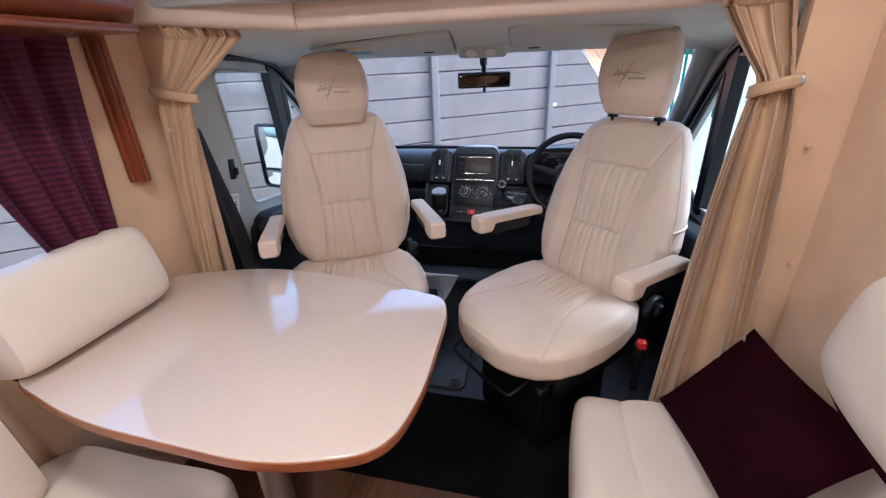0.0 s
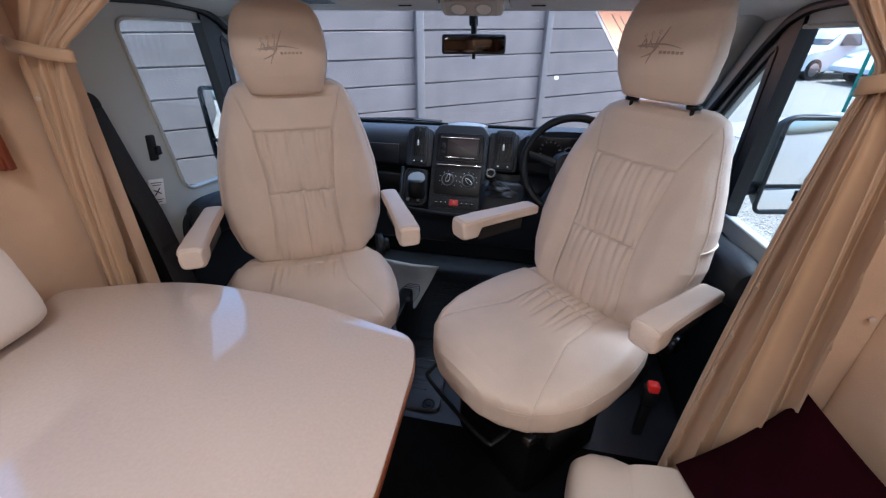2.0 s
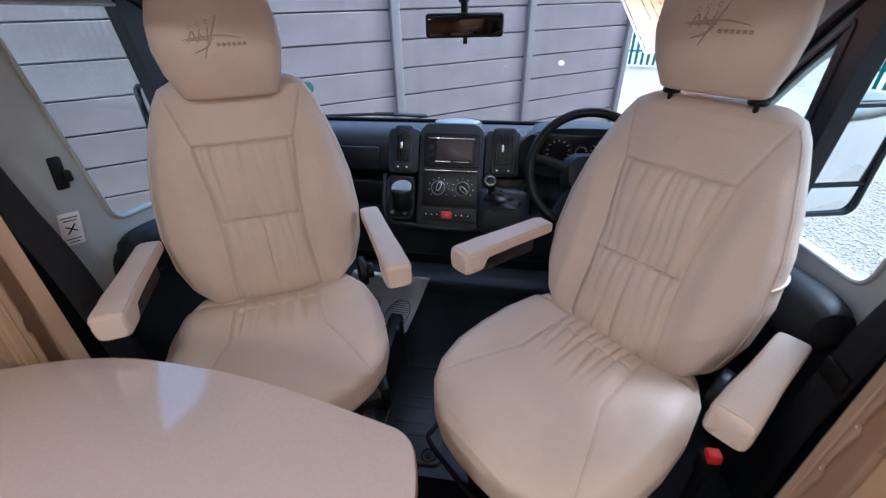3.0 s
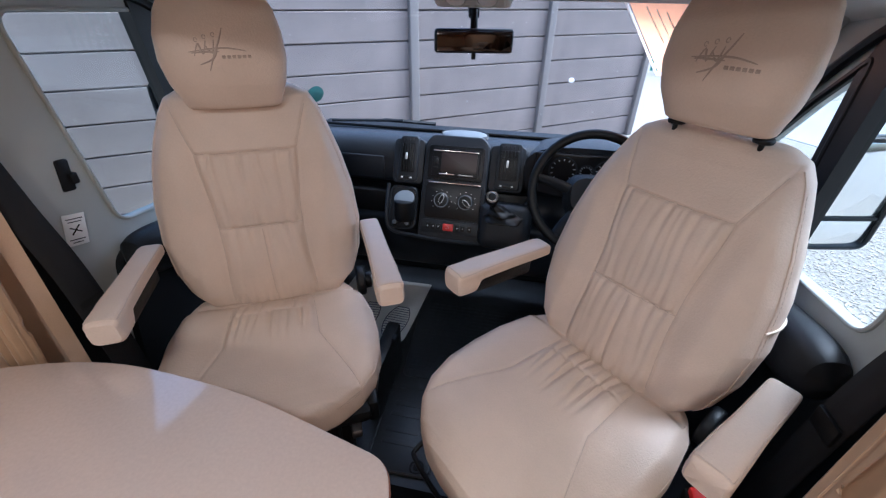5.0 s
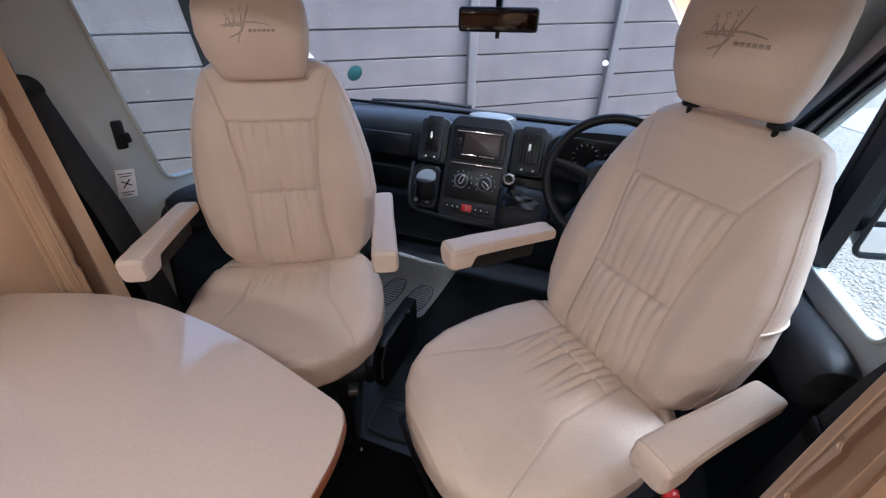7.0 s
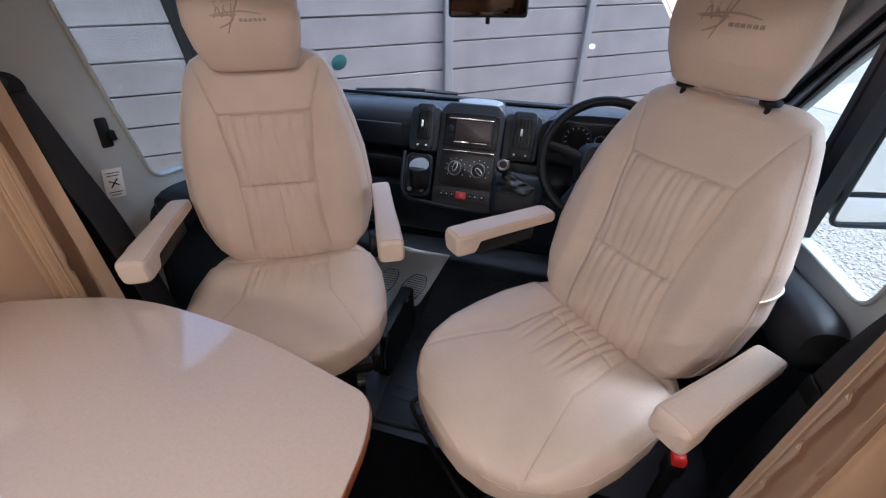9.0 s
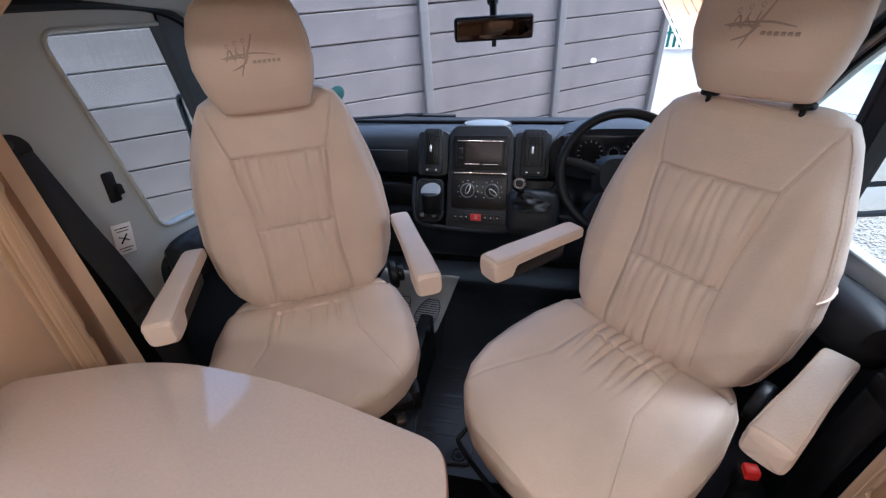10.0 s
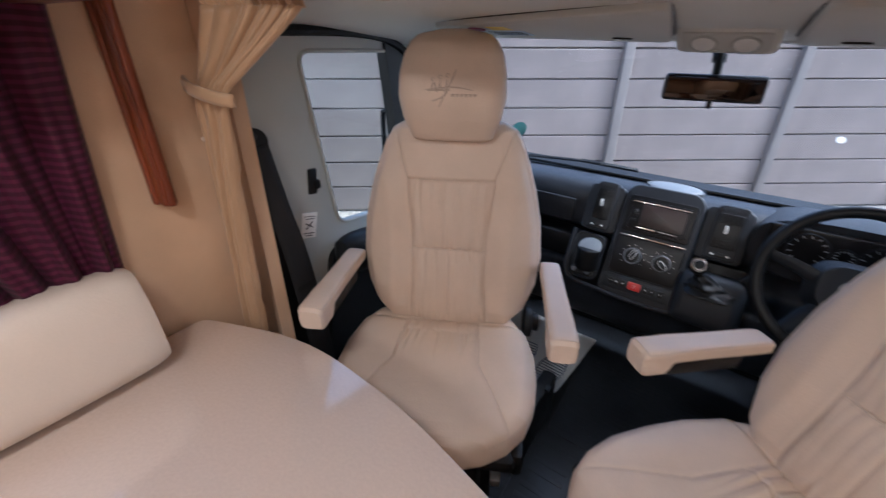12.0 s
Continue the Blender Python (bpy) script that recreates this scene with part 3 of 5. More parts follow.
def pleats(rnd):
    """Irregular soft gathers for several rows: ridges of uneven width, height and length."""
    rows = []
    for _ in range(4):
        x, folds = -0.20, []
        while x < 0.20:
            folds.append((x, rnd.uniform(0.35, 1.0), rnd.uniform(-0.10, 0.10)))
            x += rnd.uniform(0.022, 0.038)
        rows.append((folds, rnd.uniform(0, 9)))

    def fn(x, along, row):
        folds, wob = rows[row]
        x += 0.004 * math.sin(24 * along + wob)
        best = 0.0
        for cx, amp, slant in folds:
            d = abs(x - cx - slant * (along - 0.9))
            if d < 0.020:
                best = max(best, amp * gauss(d, 0.0075))
        return 0.0090 * best - 0.0034

    return fn


BACK_KEYS = [(0.555, 0.160, 0.06), (0.570, 0.222, 0.075), (0.62, 0.262, 0.085), (0.70, 0.287, 0.09), (0.80, 0.296, 0.088), (0.92, 0.284, 0.08),
             (1.02, 0.260, 0.072), (1.10, 0.234, 0.066), (1.16, 0.210, 0.060), (1.195, 0.188, 0.052), (1.215, 0.150, 0.040), (1.222, 0.06, 0.02)]


def facing(s, n):
    """A superellipse point, evenly spaced over its upper side (s 0.15 to 0.85) and coarser below."""
    u = (s - 0.5) / 0.35
    if abs(u) <= 1:
        c = u * (1.5 - 0.5 * u * u)
        return c, (1 - min(1.0, abs(c)) ** n) ** (1 / n)
    u = ((s - 0.85) % 1.0) / 0.15 - 1
    c = -u * (1.5 - 0.5 * u * u)
    return c, -(1 - min(1.0, abs(c)) ** n) ** (1 / n)


def back_fn(recline, seed, stretch, drop, mid):
    rnd = random.Random(seed)
    pleat = pleats(rnd)
    zs, ws, ds = [k[0] for k in BACK_KEYS], [k[1] for k in BACK_KEYS], [k[2] for k in BACK_KEYS]

    def fn(s, t):
        z = 0.555 + (1.222 - 0.555) * (t + 0.02 * math.sin(2 * math.pi * t))
        w, d = float(np.interp(z, zs, ws)), float(np.interp(z, zs, ds))
        c, q = facing(s, 2.7)
        q = -q
        x, y = w * c, d * q
        if q < 0:
            f = smooth_step(0, 0.5, -q)
            ax = abs(x)
            inner = panel_half(z)
            out = 0.0
            inside = smooth_step(inner + 0.004, inner - 0.004, ax)
            out += 0.004 * gauss(z - 1.06, 0.004) * inside
            out += 0.004 * gauss(z - mid + 0.03 * ax, 0.004) * inside
            edge = inner if z < 1.06 else 0.134 + (z - 1.06) * 0.34
            out += 0.0035 * gauss(ax - edge, 0.0045)
            out += 0.005 * gauss(x, 0.005) * smooth_step(mid, mid - 0.03, z)
            bulge = 0.020 * smooth_step(inner + 0.003, inner + 0.075, ax) * (1 - smooth_step(0.86, 1.0, ax / w)) * smooth_step(1.15, 1.03, z)
            if ax < inner and z < 1.06:
                soft = smooth_step(inner, inner - 0.018, ax)
                if z > mid:
                    up, lo = (1.06 - z), (z - mid)
                    out += soft * (pleat(x, z, 0) * (0.45 + 0.55 * math.exp(-up / 0.075)) + pleat(x, z, 1) * 0.85 * math.exp(-lo / 0.045))
                    out -= 0.010 * soft * math.sin(math.pi * min(1, max(0, lo / (1.06 - mid)))) ** 0.7
                else:
                    up, lo = (mid - z), (z - 0.58)
                    out += soft * (pleat(x, z, 2) * (0.15 + 0.85 * math.exp(-up / 0.065)) + pleat(x, z, 3) * math.exp(-max(0, lo) / 0.045))
                    out -= 0.009 * soft * math.sin(math.pi * min(1, max(0, lo / (mid - 0.58)))) ** 0.7
            y = y + (out - bulge) * f
        y0 = recline * (z - 0.575) + 0.085 + (0.02 if z > 1.05 else 0) * smooth_step(1.05, 1.2, z)
        return (x, y + y0, 0.555 + (z - 0.555) * stretch - drop)

    return fn


def panel_half(z):
    """Half the width of the gathered middle panel at a height."""
    return 0.118 + 0.016 * smooth_step(0.86, 1.06, z) + 0.012 * smooth_step(0.80, 0.58, z)


HEAD_T = [0.0, 0.02, 0.08, 0.22, 0.42, 0.62, 0.80, 0.90, 0.96, 1.0]
HEAD_W = [0.110, 0.118, 0.123, 0.139, 0.149, 0.146, 0.133, 0.117, 0.094, 0.03]
HEAD_D = [0.034, 0.042, 0.047, 0.054, 0.056, 0.052, 0.044, 0.034, 0.024, 0.008]


def head_mid(t, y0):
    return y0 - 0.026 * math.sin(math.pi * t) + 0.02 * t


def head_fn(z0, z1, y0):
    def fn(s, t):
        z = z0 + (z1 - z0) * t
        c, q = sup(2 * math.pi * s, 3.0)
        return (float(np.interp(t, HEAD_T, HEAD_W)) * c, float(np.interp(t, HEAD_T, HEAD_D)) * q + head_mid(t, y0), z)

    return fn


def head_front(x, z, z0, z1, y0):
    """The front of the headrest at (x, z)."""
    t = (z - z0) / (z1 - z0)
    w, d = float(np.interp(t, HEAD_T, HEAD_W)), float(np.interp(t, HEAD_T, HEAD_D))
    return head_mid(t, y0) - d * (1 - min(1, abs(x) / w) ** 2.8) ** (1 / 2.8)


CUSH_Y = [0.10, 0.06, 0.0, -0.10, -0.20, -0.30, -0.38, -0.44, -0.48, -0.505, -0.515]
CUSH_W = [0.19, 0.245, 0.278, 0.298, 0.302, 0.294, 0.268, 0.224, 0.170, 0.110, 0.05]
CUSH_TOP = [0.550, 0.564, 0.570, 0.566, 0.560, 0.555, 0.548, 0.541, 0.532, 0.520, 0.50]
CUSH_LOW = [0.45, 0.44, 0.43, 0.42, 0.412, 0.408, 0.406, 0.407, 0.412, 0.420, 0.435]


def cushion_side(y):
    """Half the width of the middle field of the seat cushion: a gathered strip that flares to the front corners."""
    return 0.122 + 0.008 * smooth_step(0.0, -0.2, y) + max(0.0, -0.20 - y) * 0.40


def cushion_fn(seed, front, shift, broad):
    rnd = random.Random(seed)
    pleat = pleats(rnd)
    ys, o = CUSH_Y[::-1], slice(None, None, -1)

    def fn(s, t):
        u = 0.5 - 0.5 * math.cos(math.pi * t)
        y = 0.10 - 0.615 * (0.3 * t + 0.7 * u)
        w, zt, zb = (float(np.interp(y, ys, arr[o])) for arr in (CUSH_W, CUSH_TOP, CUSH_LOW))
        c, q = facing(s, 4.4)
        mid, h = (zt + zb) / 2, (zt - zb) / 2
        x, z = w * c, mid + h * q
        if q > 0:
            f = smooth_step(0.1, 0.7, q)
            ax = abs(x)
            side = cushion_side(y)
            out = 0.003 * gauss(ax - side, 0.0045) * smooth_step(-0.50, -0.45, y)
            out += 0.004 * gauss(y + 0.060, 0.006) * (ax < side)
            out += 0.008 * gauss(y - 0.012, 0.012) * (ax < 0.25)
            if ax < side and y > -0.30:
                soft = smooth_step(side, side - 0.02, ax)
                out += soft * (1.0 * pleat(x, y + 0.9, 0) * smooth_step(-0.075, -0.055, y) + 1.5 * pleat(x, y + 0.9, 1) * smooth_step(-0.23, -0.09, y) * smooth_step(-0.045, -0.075, y))
                out -= 0.007 * soft * smooth_step(-0.24, -0.14, y) * smooth_step(0.0, -0.06, y)
            out -= 0.011 * smooth_step(side, side + 0.10, ax) * (1 - smooth_step(0.86, 1.0, ax / w)) * smooth_step(-0.47, -0.36, y)
            z -= out * f
        k = front / 0.515 if y < 0 else 1.0
        return (x * broad + shift, y * k, z)

    return fn


def cushion_seam(fn, points, front):
    """A thread along a line of (x, y) over the top of a seat cushion."""
    k, out = front / 0.515, []
    for x, y in points:
        t = 0.5
        for _ in range(40):
            t += (fn(0.5, t)[1] - (y * k if y < 0 else y)) * 0.9
            t = min(0.985, max(0.0, t))
        lo, hi = 0.16, 0.84
        rising = fn(hi, t)[0] > fn(lo, t)[0]
        for _ in range(22):
            m = (lo + hi) / 2
            if (fn(m, t)[0] < x) == rising:
                lo = m
            else:
                hi = m
        p = fn((lo + hi) / 2, t)
        out.append((p[0], p[1], p[2] + 0.0008))
    return tube(out, 0.0011, 5)


def back_seam(fn, points):
    """A thread that follows a line of (x, unstretched height) over the front of a backrest."""
    out = []
    for x, z in points:
        g = (z - 0.555) / 0.667
        t = g
        for _ in range(6):
            t = g - 0.02 * math.sin(2 * math.pi * t)
        t = min(0.99, max(0.01, t))
        lo, hi = 0.16, 0.84
        for _ in range(22):
            m = (lo + hi) / 2
            lo, hi = (m, hi) if fn(m, t)[0] < x else (lo, m)
        p = fn((lo + hi) / 2, t)
        out.append((p[0], p[1] - 0.0009, p[2]))
    return tube(out, 0.0011, 5)


def line(p, q, n=24):
    return [(p[0] + (q[0] - p[0]) * k / n, p[1] + (q[1] - p[1]) * k / n) for k in range(n + 1)]


def arm_geo(x, tip, low):
    """A padded armrest that drops into a deeper nose at its front end."""
    def fn(s, t):
        c, q = sup(2 * math.pi * s, 4.5)
        y = 0.05 + (tip - 0.05) * t
        end = (1 - abs(2 * t - 1) ** 24) ** 0.5
        nose = smooth_step(0.77, 0.84, t)
        w = (0.031 + 0.005 * smooth_step(0.4, 1.0, t)) * (0.80 + 0.20 * end)
        rise = 0.812 - low + 0.024 * t
        top = rise - 0.010 * (1 - end)
        bot = rise - 0.038 - 0.034 * nose + 0.008 * (1 - end)
        z = (top + bot) / 2 + (top - bot) / 2 * q
        pinch = 1 - 0.07 * gauss(z - top + 0.020, 0.003)
        return (w * c * pinch + x, y + 0.004 * math.sin(9 * t) * (q < 0) * nose, z)
    edge = [fn(0.115, t) for t in np.linspace(0.06, 0.965, 30)] + [fn(q, 0.975) for q in np.linspace(0.13, 0.37, 10)] + [fn(0.385, t) for t in np.linspace(0.965, 0.06, 30)]
    return skin(fn, 48, 60), tube(edge, 0.0016, 6)


def emblem(parent, zc, z0, z1, y0):
    """An embroidered badge of three raised figures over a swoosh and a bar, drawn as plain strokes."""
    strokes = [[(-0.056, -0.012), (-0.044, 0.014), (-0.036, -0.008), (-0.026, 0.020)], [(-0.030, 0.012), (-0.016, -0.006), (-0.008, 0.022)],
               [(-0.030, -0.046), (-0.014, -0.012), (0.004, 0.022), (0.014, 0.046)], [(0.0, 0.016), (-0.014, -0.016), (-0.048, -0.032)],
               [(-0.068, -0.004), (-0.02, 0.002), (0.02, 0.003), (0.060, -0.004)], [(-0.062, -0.006), (-0.03, -0.004), (0.0, -0.004)]]

    def on(x, z):
        return (x, head_front(x, zc + z, z0, z1, y0) + 0.0004, zc + z)

    geos = [tube([on(x, z) for x, z in spline_2d(st)], lambda f: 0.0012 + 0.0012 * math.sin(math.pi * f), 6) for st in strokes]
    for hx, hz in ((-0.047, 0.022), (-0.028, 0.028), (-0.008, 0.032)):
        geos.append(tube([on(hx + 0.0036 * math.cos(a), hz + 0.0045 * math.sin(a)) for a in np.linspace(0, 5.6, 9)], 0.0012, 6))
    for k in range(6):
        geos.append(tube([on(0.004 + 0.0115 * k, -0.016), on(0.0115 + 0.0115 * k, -0.016)], 0.0042, 6))
    return part("embroidered_badge", merge(*geos), LOGO, parent, "brown embroidered badge of plain strokes")


def spline_2d(points):
    return [(v.x, v.z) for v in spline([(x, 0, z) for x, z in points], 5)]


def cab_seat(x, y, turn, recline, seed, stretch, drop, mid, front, head_z, arms, label):
    """A swivelled seat; head_z is the span of the headrest, arms the (x, tip) of each armrest."""
    seat = thing("cab_seat", pose(x, y, 0, 0, 0, turn), label, "seat", "swivelled cab seats")
    raised = stretch < 1
    bf = back_fn(recline, seed, stretch, drop, mid)
    back = part("backrest", skin(bf, 300, 230), LEATHER, seat)
    for s0 in (0.210, 0.790):
        part("piping", tube([bf(s0, t) for t in np.linspace(0.06, 0.95, 60)], 0.0024, 6), LEATHER, back, "stitched edge piping")
        off = 0.012 if s0 > 0.5 else -0.012
        stitches = []
        for k in range(46):
            t = 0.10 + 0.80 * k / 46
            stitches.append(tube([bf(s0 + off, t), bf(s0 + off, t + 0.010)], 0.0009, 4))
        part("top_stitch", merge(*stitches), STITCH, back, "row of top stitches")
    seams = [line((-0.132, 1.06), (0.132, 1.06)), line((-0.118, mid - 0.0035), (0.118, mid - 0.0035)), line((0, mid - 0.008), (0, 0.60))]
    for sx in (-1, 1):
        seams.append([(sx * panel_half(z), z) for z in np.linspace(1.06, 0.60, 40)])
        seams.append(line((sx * 0.134, 1.062), (sx * 0.172, 1.17)))
    for pts in seams:
        part("seam", back_seam(bf, pts), STITCH, back, "sewn seam")
    shift, broad = (-0.005, 1.0) if raised else (-0.016, 1.045)
    cf = cushion_fn(seed + 5, front, shift, broad)
    cushion = part("cushion", skin(cf, 280, 220), LEATHER, seat)
    for sx in (-1, 1):
        part("seam", cushion_seam(cf, [(sx * cushion_side(v) * broad + shift, v) for v in np.linspace(-0.03, -0.47, 40)], front), STITCH, cushion, "sewn seam")
    for level in (0.175, 0.825):
        part("rim_seam", tube([cf(level, t) for t in np.linspace(0.10, 0.90, 60)], 0.0012, 5), STITCH, cushion, "sewn rim seam")
    z0, z1 = head_z
    yh = recline * (z0 - 0.575) + (0.060 if raised else 0.045)
    head = part("headrest", skin(head_fn(z0, z1, yh), 72, 60), LEATHER, seat)
    emblem(head, z0 + 0.145, z0, z1, yh)
    if raised:
        for sx in (-0.096, 0.096):
            part("headrest_post", tube([(sx, yh + 0.012, z0 - 0.06), (sx, yh + 0.006, z0 + 0.05)], 0.006, 10), BLACK, seat, "black headrest post")
            part("post_collar", disc(0.021, 0.012, pose(sx, yh + 0.012, z0 - 0.016), 20, 0.004), BLACK, seat, "black plastic collar")
    for (ax, tip, low), side in zip(arms, (-1, 1)):
        pad_geo, pad_edge = arm_geo(ax, tip, low)
        arm = part("armrest", pad_geo, LEATHER, seat, "padded cream armrest")
        part("piping", pad_edge, STITCH, arm, "sewn armrest edge")
        n = -0.02 - (tip + 0.075)
        part("armrest_support", box((0.040, n, 0.050), (ax, tip + 0.075 + n / 2, 0.762 - low), 0.010, Matrix.Rotation(radians(-3.6), 4, "X")), BLACK, arm, "black plastic armrest support")
        part("side_shell", box((0.035, 0.46, 0.085), (side * 0.245, -0.16, 0.40), 0.015), BLACK, seat, "black plastic side shell")
    part("back_shell", box((0.36, 0.03, 0.5), (0, 0.175 + recline * 0.3, 0.84), 0.014, Matrix.Rotation(radians(-math.degrees(math.atan(recline))), 4, "X")), DASH, seat)
    part("recliner_cover", disc(0.055, 0.03, pose(0.262, 0.085, 0.54, 0, 90, 0), 28, 0.008), BLACK, seat, "round black recliner cover")
    part("recliner_dial", disc(0.032, 0.025, pose(0.29, 0.085, 0.54, 0, 90, 0), 16, 0.006), GLOSSBLACK, seat, "black recliner dial")
    part("seat_pan", box((0.48, 0.46, 0.05), (0, -0.18, 0.412), 0.02), BLACK, seat)
    part("swivel_plate", disc(0.21, 0.03, pose(0, -0.18, 0.355), 40, 0.006), BLACK, seat)
    part("pedestal", box((0.36, 0.38, 0.36), (0, -0.18, 0.18), 0.03), BLACK, seat)
    for rx in (-0.19, 0.19):
        part("slide_rail", box((0.03, 0.46, 0.03), (rx, -0.18, 0.345), 0.006), STEEL if rx > 0 else BLACK, seat, "slide rail")
    part("lever", tube(spline([(-0.20, -0.36, 0.375), (-0.20, -0.47, 0.345), (-0.16, -0.50, 0.335), (0.10, -0.50, 0.335), (0.14, -0.47, 0.345), (0.14, -0.38, 0.375)], 6), 0.007, 8), BLACK, seat, "black bar lever")
    if raised:
        part("side_loop", tube([tuple(Vector(bf(s, 0.455 + 0.25 * (s - 0.79))) + Vector((0.003, -0.001, 0))) for s in np.linspace(0.785, 0.90, 14)], 0.0028, 6), LEATHER, seat, "thin cream strap")
    return seat


cab_seat(-0.637, 1.261, 28.2, 0.07, 3, 1.0, 0.0, 0.845, 0.450, (1.178, 1.462), ((-0.312, -0.335, 0.0), (0.320, -0.370, 0.0)), "cream leather cab seat swivelled to face the table")
cab_seat(0.374, 1.202, -43.0, 0.25, 11, 0.965, 0.015, 0.822, 0.515, (1.200, 1.500), ((-0.290, -0.305, 0.0), (0.358, -0.278, 0.012)), "cream leather driver's seat swivelled inward with its headrest raised")

# ---- dash ----
PALEGREY = material("satin_grey_plastic", (0.13, 0.14, 0.15), 0.5, bump=0.05)
dash = thing("dashboard", pose(0, 0, 0), "dark grey moulded dashboard with vents, radio and heater controls", "dashboard")
PROFILE = [(2.10, 0.34), (1.90, 0.36), (1.84, 0.42), (1.81, 0.52), (1.80, 0.60), (1.81, 0.645), (1.90, 0.665), (1.91, 0.75), (1.855, 0.785), (1.852, 0.87), (1.87, 0.92), (1.91, 0.945), (1.98, 0.945), (2.10, 0.918), (2.20, 0.885), (2.25, 0.84), (2.25, 0.40)]
prof = spline([(0, a, b) for a, b in PROFILE], 5, True)


def dash_fn(s, t):
    p = prof[int(round(s * len(prof))) % len(prof)]
    x = CABL + 0.03 + t * (CABR - CABL - 0.06)
    ends = abs(2 * t - 1) ** 4
    return (x, p.y - 0.05 * ends * smooth_step(2.2, 1.8, p.y), p.z - 0.03 * ends * smooth_step(0.8, 1.0, p.z))


part("dash_body", skin(dash_fn, len(prof), 40), DASH, dash)
part("glovebox_lid", box((0.50, 0.012, 0.095), (-0.70, 1.848, 0.835), 0.006, Matrix.Rotation(radians(-2), 4, "X")), DASH, dash)
part("dash_ledge", box((1.80, 0.15, 0.012), (MIDX, 2.115, 0.921), 0.004, Matrix.Rotation(radians(-17), 4, "X")), BLACK, dash, "black strip along the windscreen base")
part("lower_tray", box((0.62, 0.10, 0.10), (-0.70, 1.86, 0.70), 0.01), BLACK, dash)

CM = Matrix(((1, 0, 0, -0.150), (0, 0.412, -0.911, 1.722), (0, 0.911, 0.412, 0.635), (0, 0, 0, 1)))


def face(u0, u1, v0, v1, z0, z1, r=0.012, bevel=0.003):
    return prism(rounded([(u0, v0), (u1, v0), (u1, v1), (u0, v1)], r, 4), z0, z1, bevel, CM)


stack = part("centre_console", prism(rounded([(-0.13, -0.03), (0.13, -0.03), (0.125, 0.345), (0.10, 0.375), (-0.10, 0.375), (-0.125, 0.345)], 0.025, 5), -0.14, 0.012, 0.008, CM), DASH, dash)
part("radio_bezel", face(-0.108, 0.108, 0.205, 0.335, 0.008, 0.020), GLOSSBLACK, stack, "gloss black radio surround")
part("radio", face(-0.092, 0.092, 0.218, 0.322, 0.018, 0.025, 0.006), GLOSSBLACK, stack, "black touch-screen radio")
part("radio_screen", face(-0.056, 0.082, 0.234, 0.308, 0.024, 0.0265, 0.003, 0.0008), SCREEN, stack, "dark radio screen")
part("radio_strip", face(-0.088, 0.088, 0.3125, 0.3155, 0.024, 0.0268, 0.001, 0.0005), CHROME, stack, "thin chrome strip")
part("radio_slot", face(-0.060, 0.0, 0.2245, 0.2285, 0.024, 0.0268, 0.001, 0.0005), CHROME, stack, "thin bright strip")
part("radio_slot_line", face(0.012, 0.07, 0.2255, 0.2275, 0.024, 0.0266, 0.0005, 0.0003), STEEL, stack)
for k, v in enumerate((0.245, 0.262, 0.280)):
    part("radio_button", face(-0.086, -0.066, v, v + 0.009, 0.024, 0.0268, 0.003, 0.001), BLACK, stack)
part("radio_dial", disc(0.010, 0.010, CM @ pose(-0.076, 0.275, 0.024), 24), BLACK, stack)
part("heater_panel", face(-0.110, 0.110, 0.055, 0.190, 0.006, 0.018, 0.018), GLOSSBLACK, stack, "gloss black heater panel")
part("heater_strip", face(-0.100, 0.105, 0.1915, 0.1945, 0.010, 0.019, 0.001, 0.0005), CHROME, stack, "thin bright line")
for u, turn in ((-0.042, 20), (0.052, 130)):
    base = CM @ pose(u, 0.125, 0.016)
    knob = part("heater_knob", disc(0.030, 0.018, base, 36, 0.004), BLACK, stack, "black heater knob")
    part("knob_ring", tube([base @ Vector((0.026 * math.cos(a), 0.026 * math.sin(a), 0.018)) for a in np.linspace(0, 6.28, 36, endpoint=False)], 0.0022, 6, True), PALEGREY, knob, "satin grey ring")
    blade = base @ pose(0, 0, 0.019, 0, 0, -turn)
    loop = [(0.007 * math.cos(a), 0.006 + 0.017 * math.sin(a)) for a in np.linspace(0, 6.28, 24, endpoint=False)]
    part("knob_pointer", tube([blade @ Vector((a, b, 0.003)) for a, b in loop], 0.0017, 6, True), WHITE, knob, "white pointer outline")
    part("knob_grip", prism(loop, 0, 0.006, 0.002, blade), BLACK, knob)
    for k in range(9):
        a = radians(-130 + 32 * k)
        part("mark", disc(0.0016, 0.001, CM @ pose(u + 0.039 * math.sin(a), 0.125 + 0.039 * math.cos(a), 0.0178), 8, 0), WHITE, stack)
part("switch_panel", face(-0.118, 0.118, -0.005, 0.048, 0.006, 0.018, 0.014), DASH, stack)
part("hazard_switch", face(-0.028, 0.014, 0.008, 0.036, 0.016, 0.022, 0.004), RED, stack, "red hazard warning switch")
part("hazard_mark", tube([CM @ Vector((-0.007 + 0.007 * math.cos(a), 0.021 + 0.007 * math.sin(a), 0.0222)) for a in (1.571, 3.665, 5.76)], 0.0008, 5, True), WHITE, stack)
for u in (-0.088, -0.066, -0.045, 0.030, 0.052, 0.078):
    part("switch", face(u - 0.009, u + 0.009, 0.010, 0.034, 0.016, 0.020, 0.003), BLACK, stack)
    part("switch_lamp", face(u - 0.002, u + 0.002, 0.020, 0.024, 0.0195, 0.0208, 0.001, 0.0003), WHITE, stack)


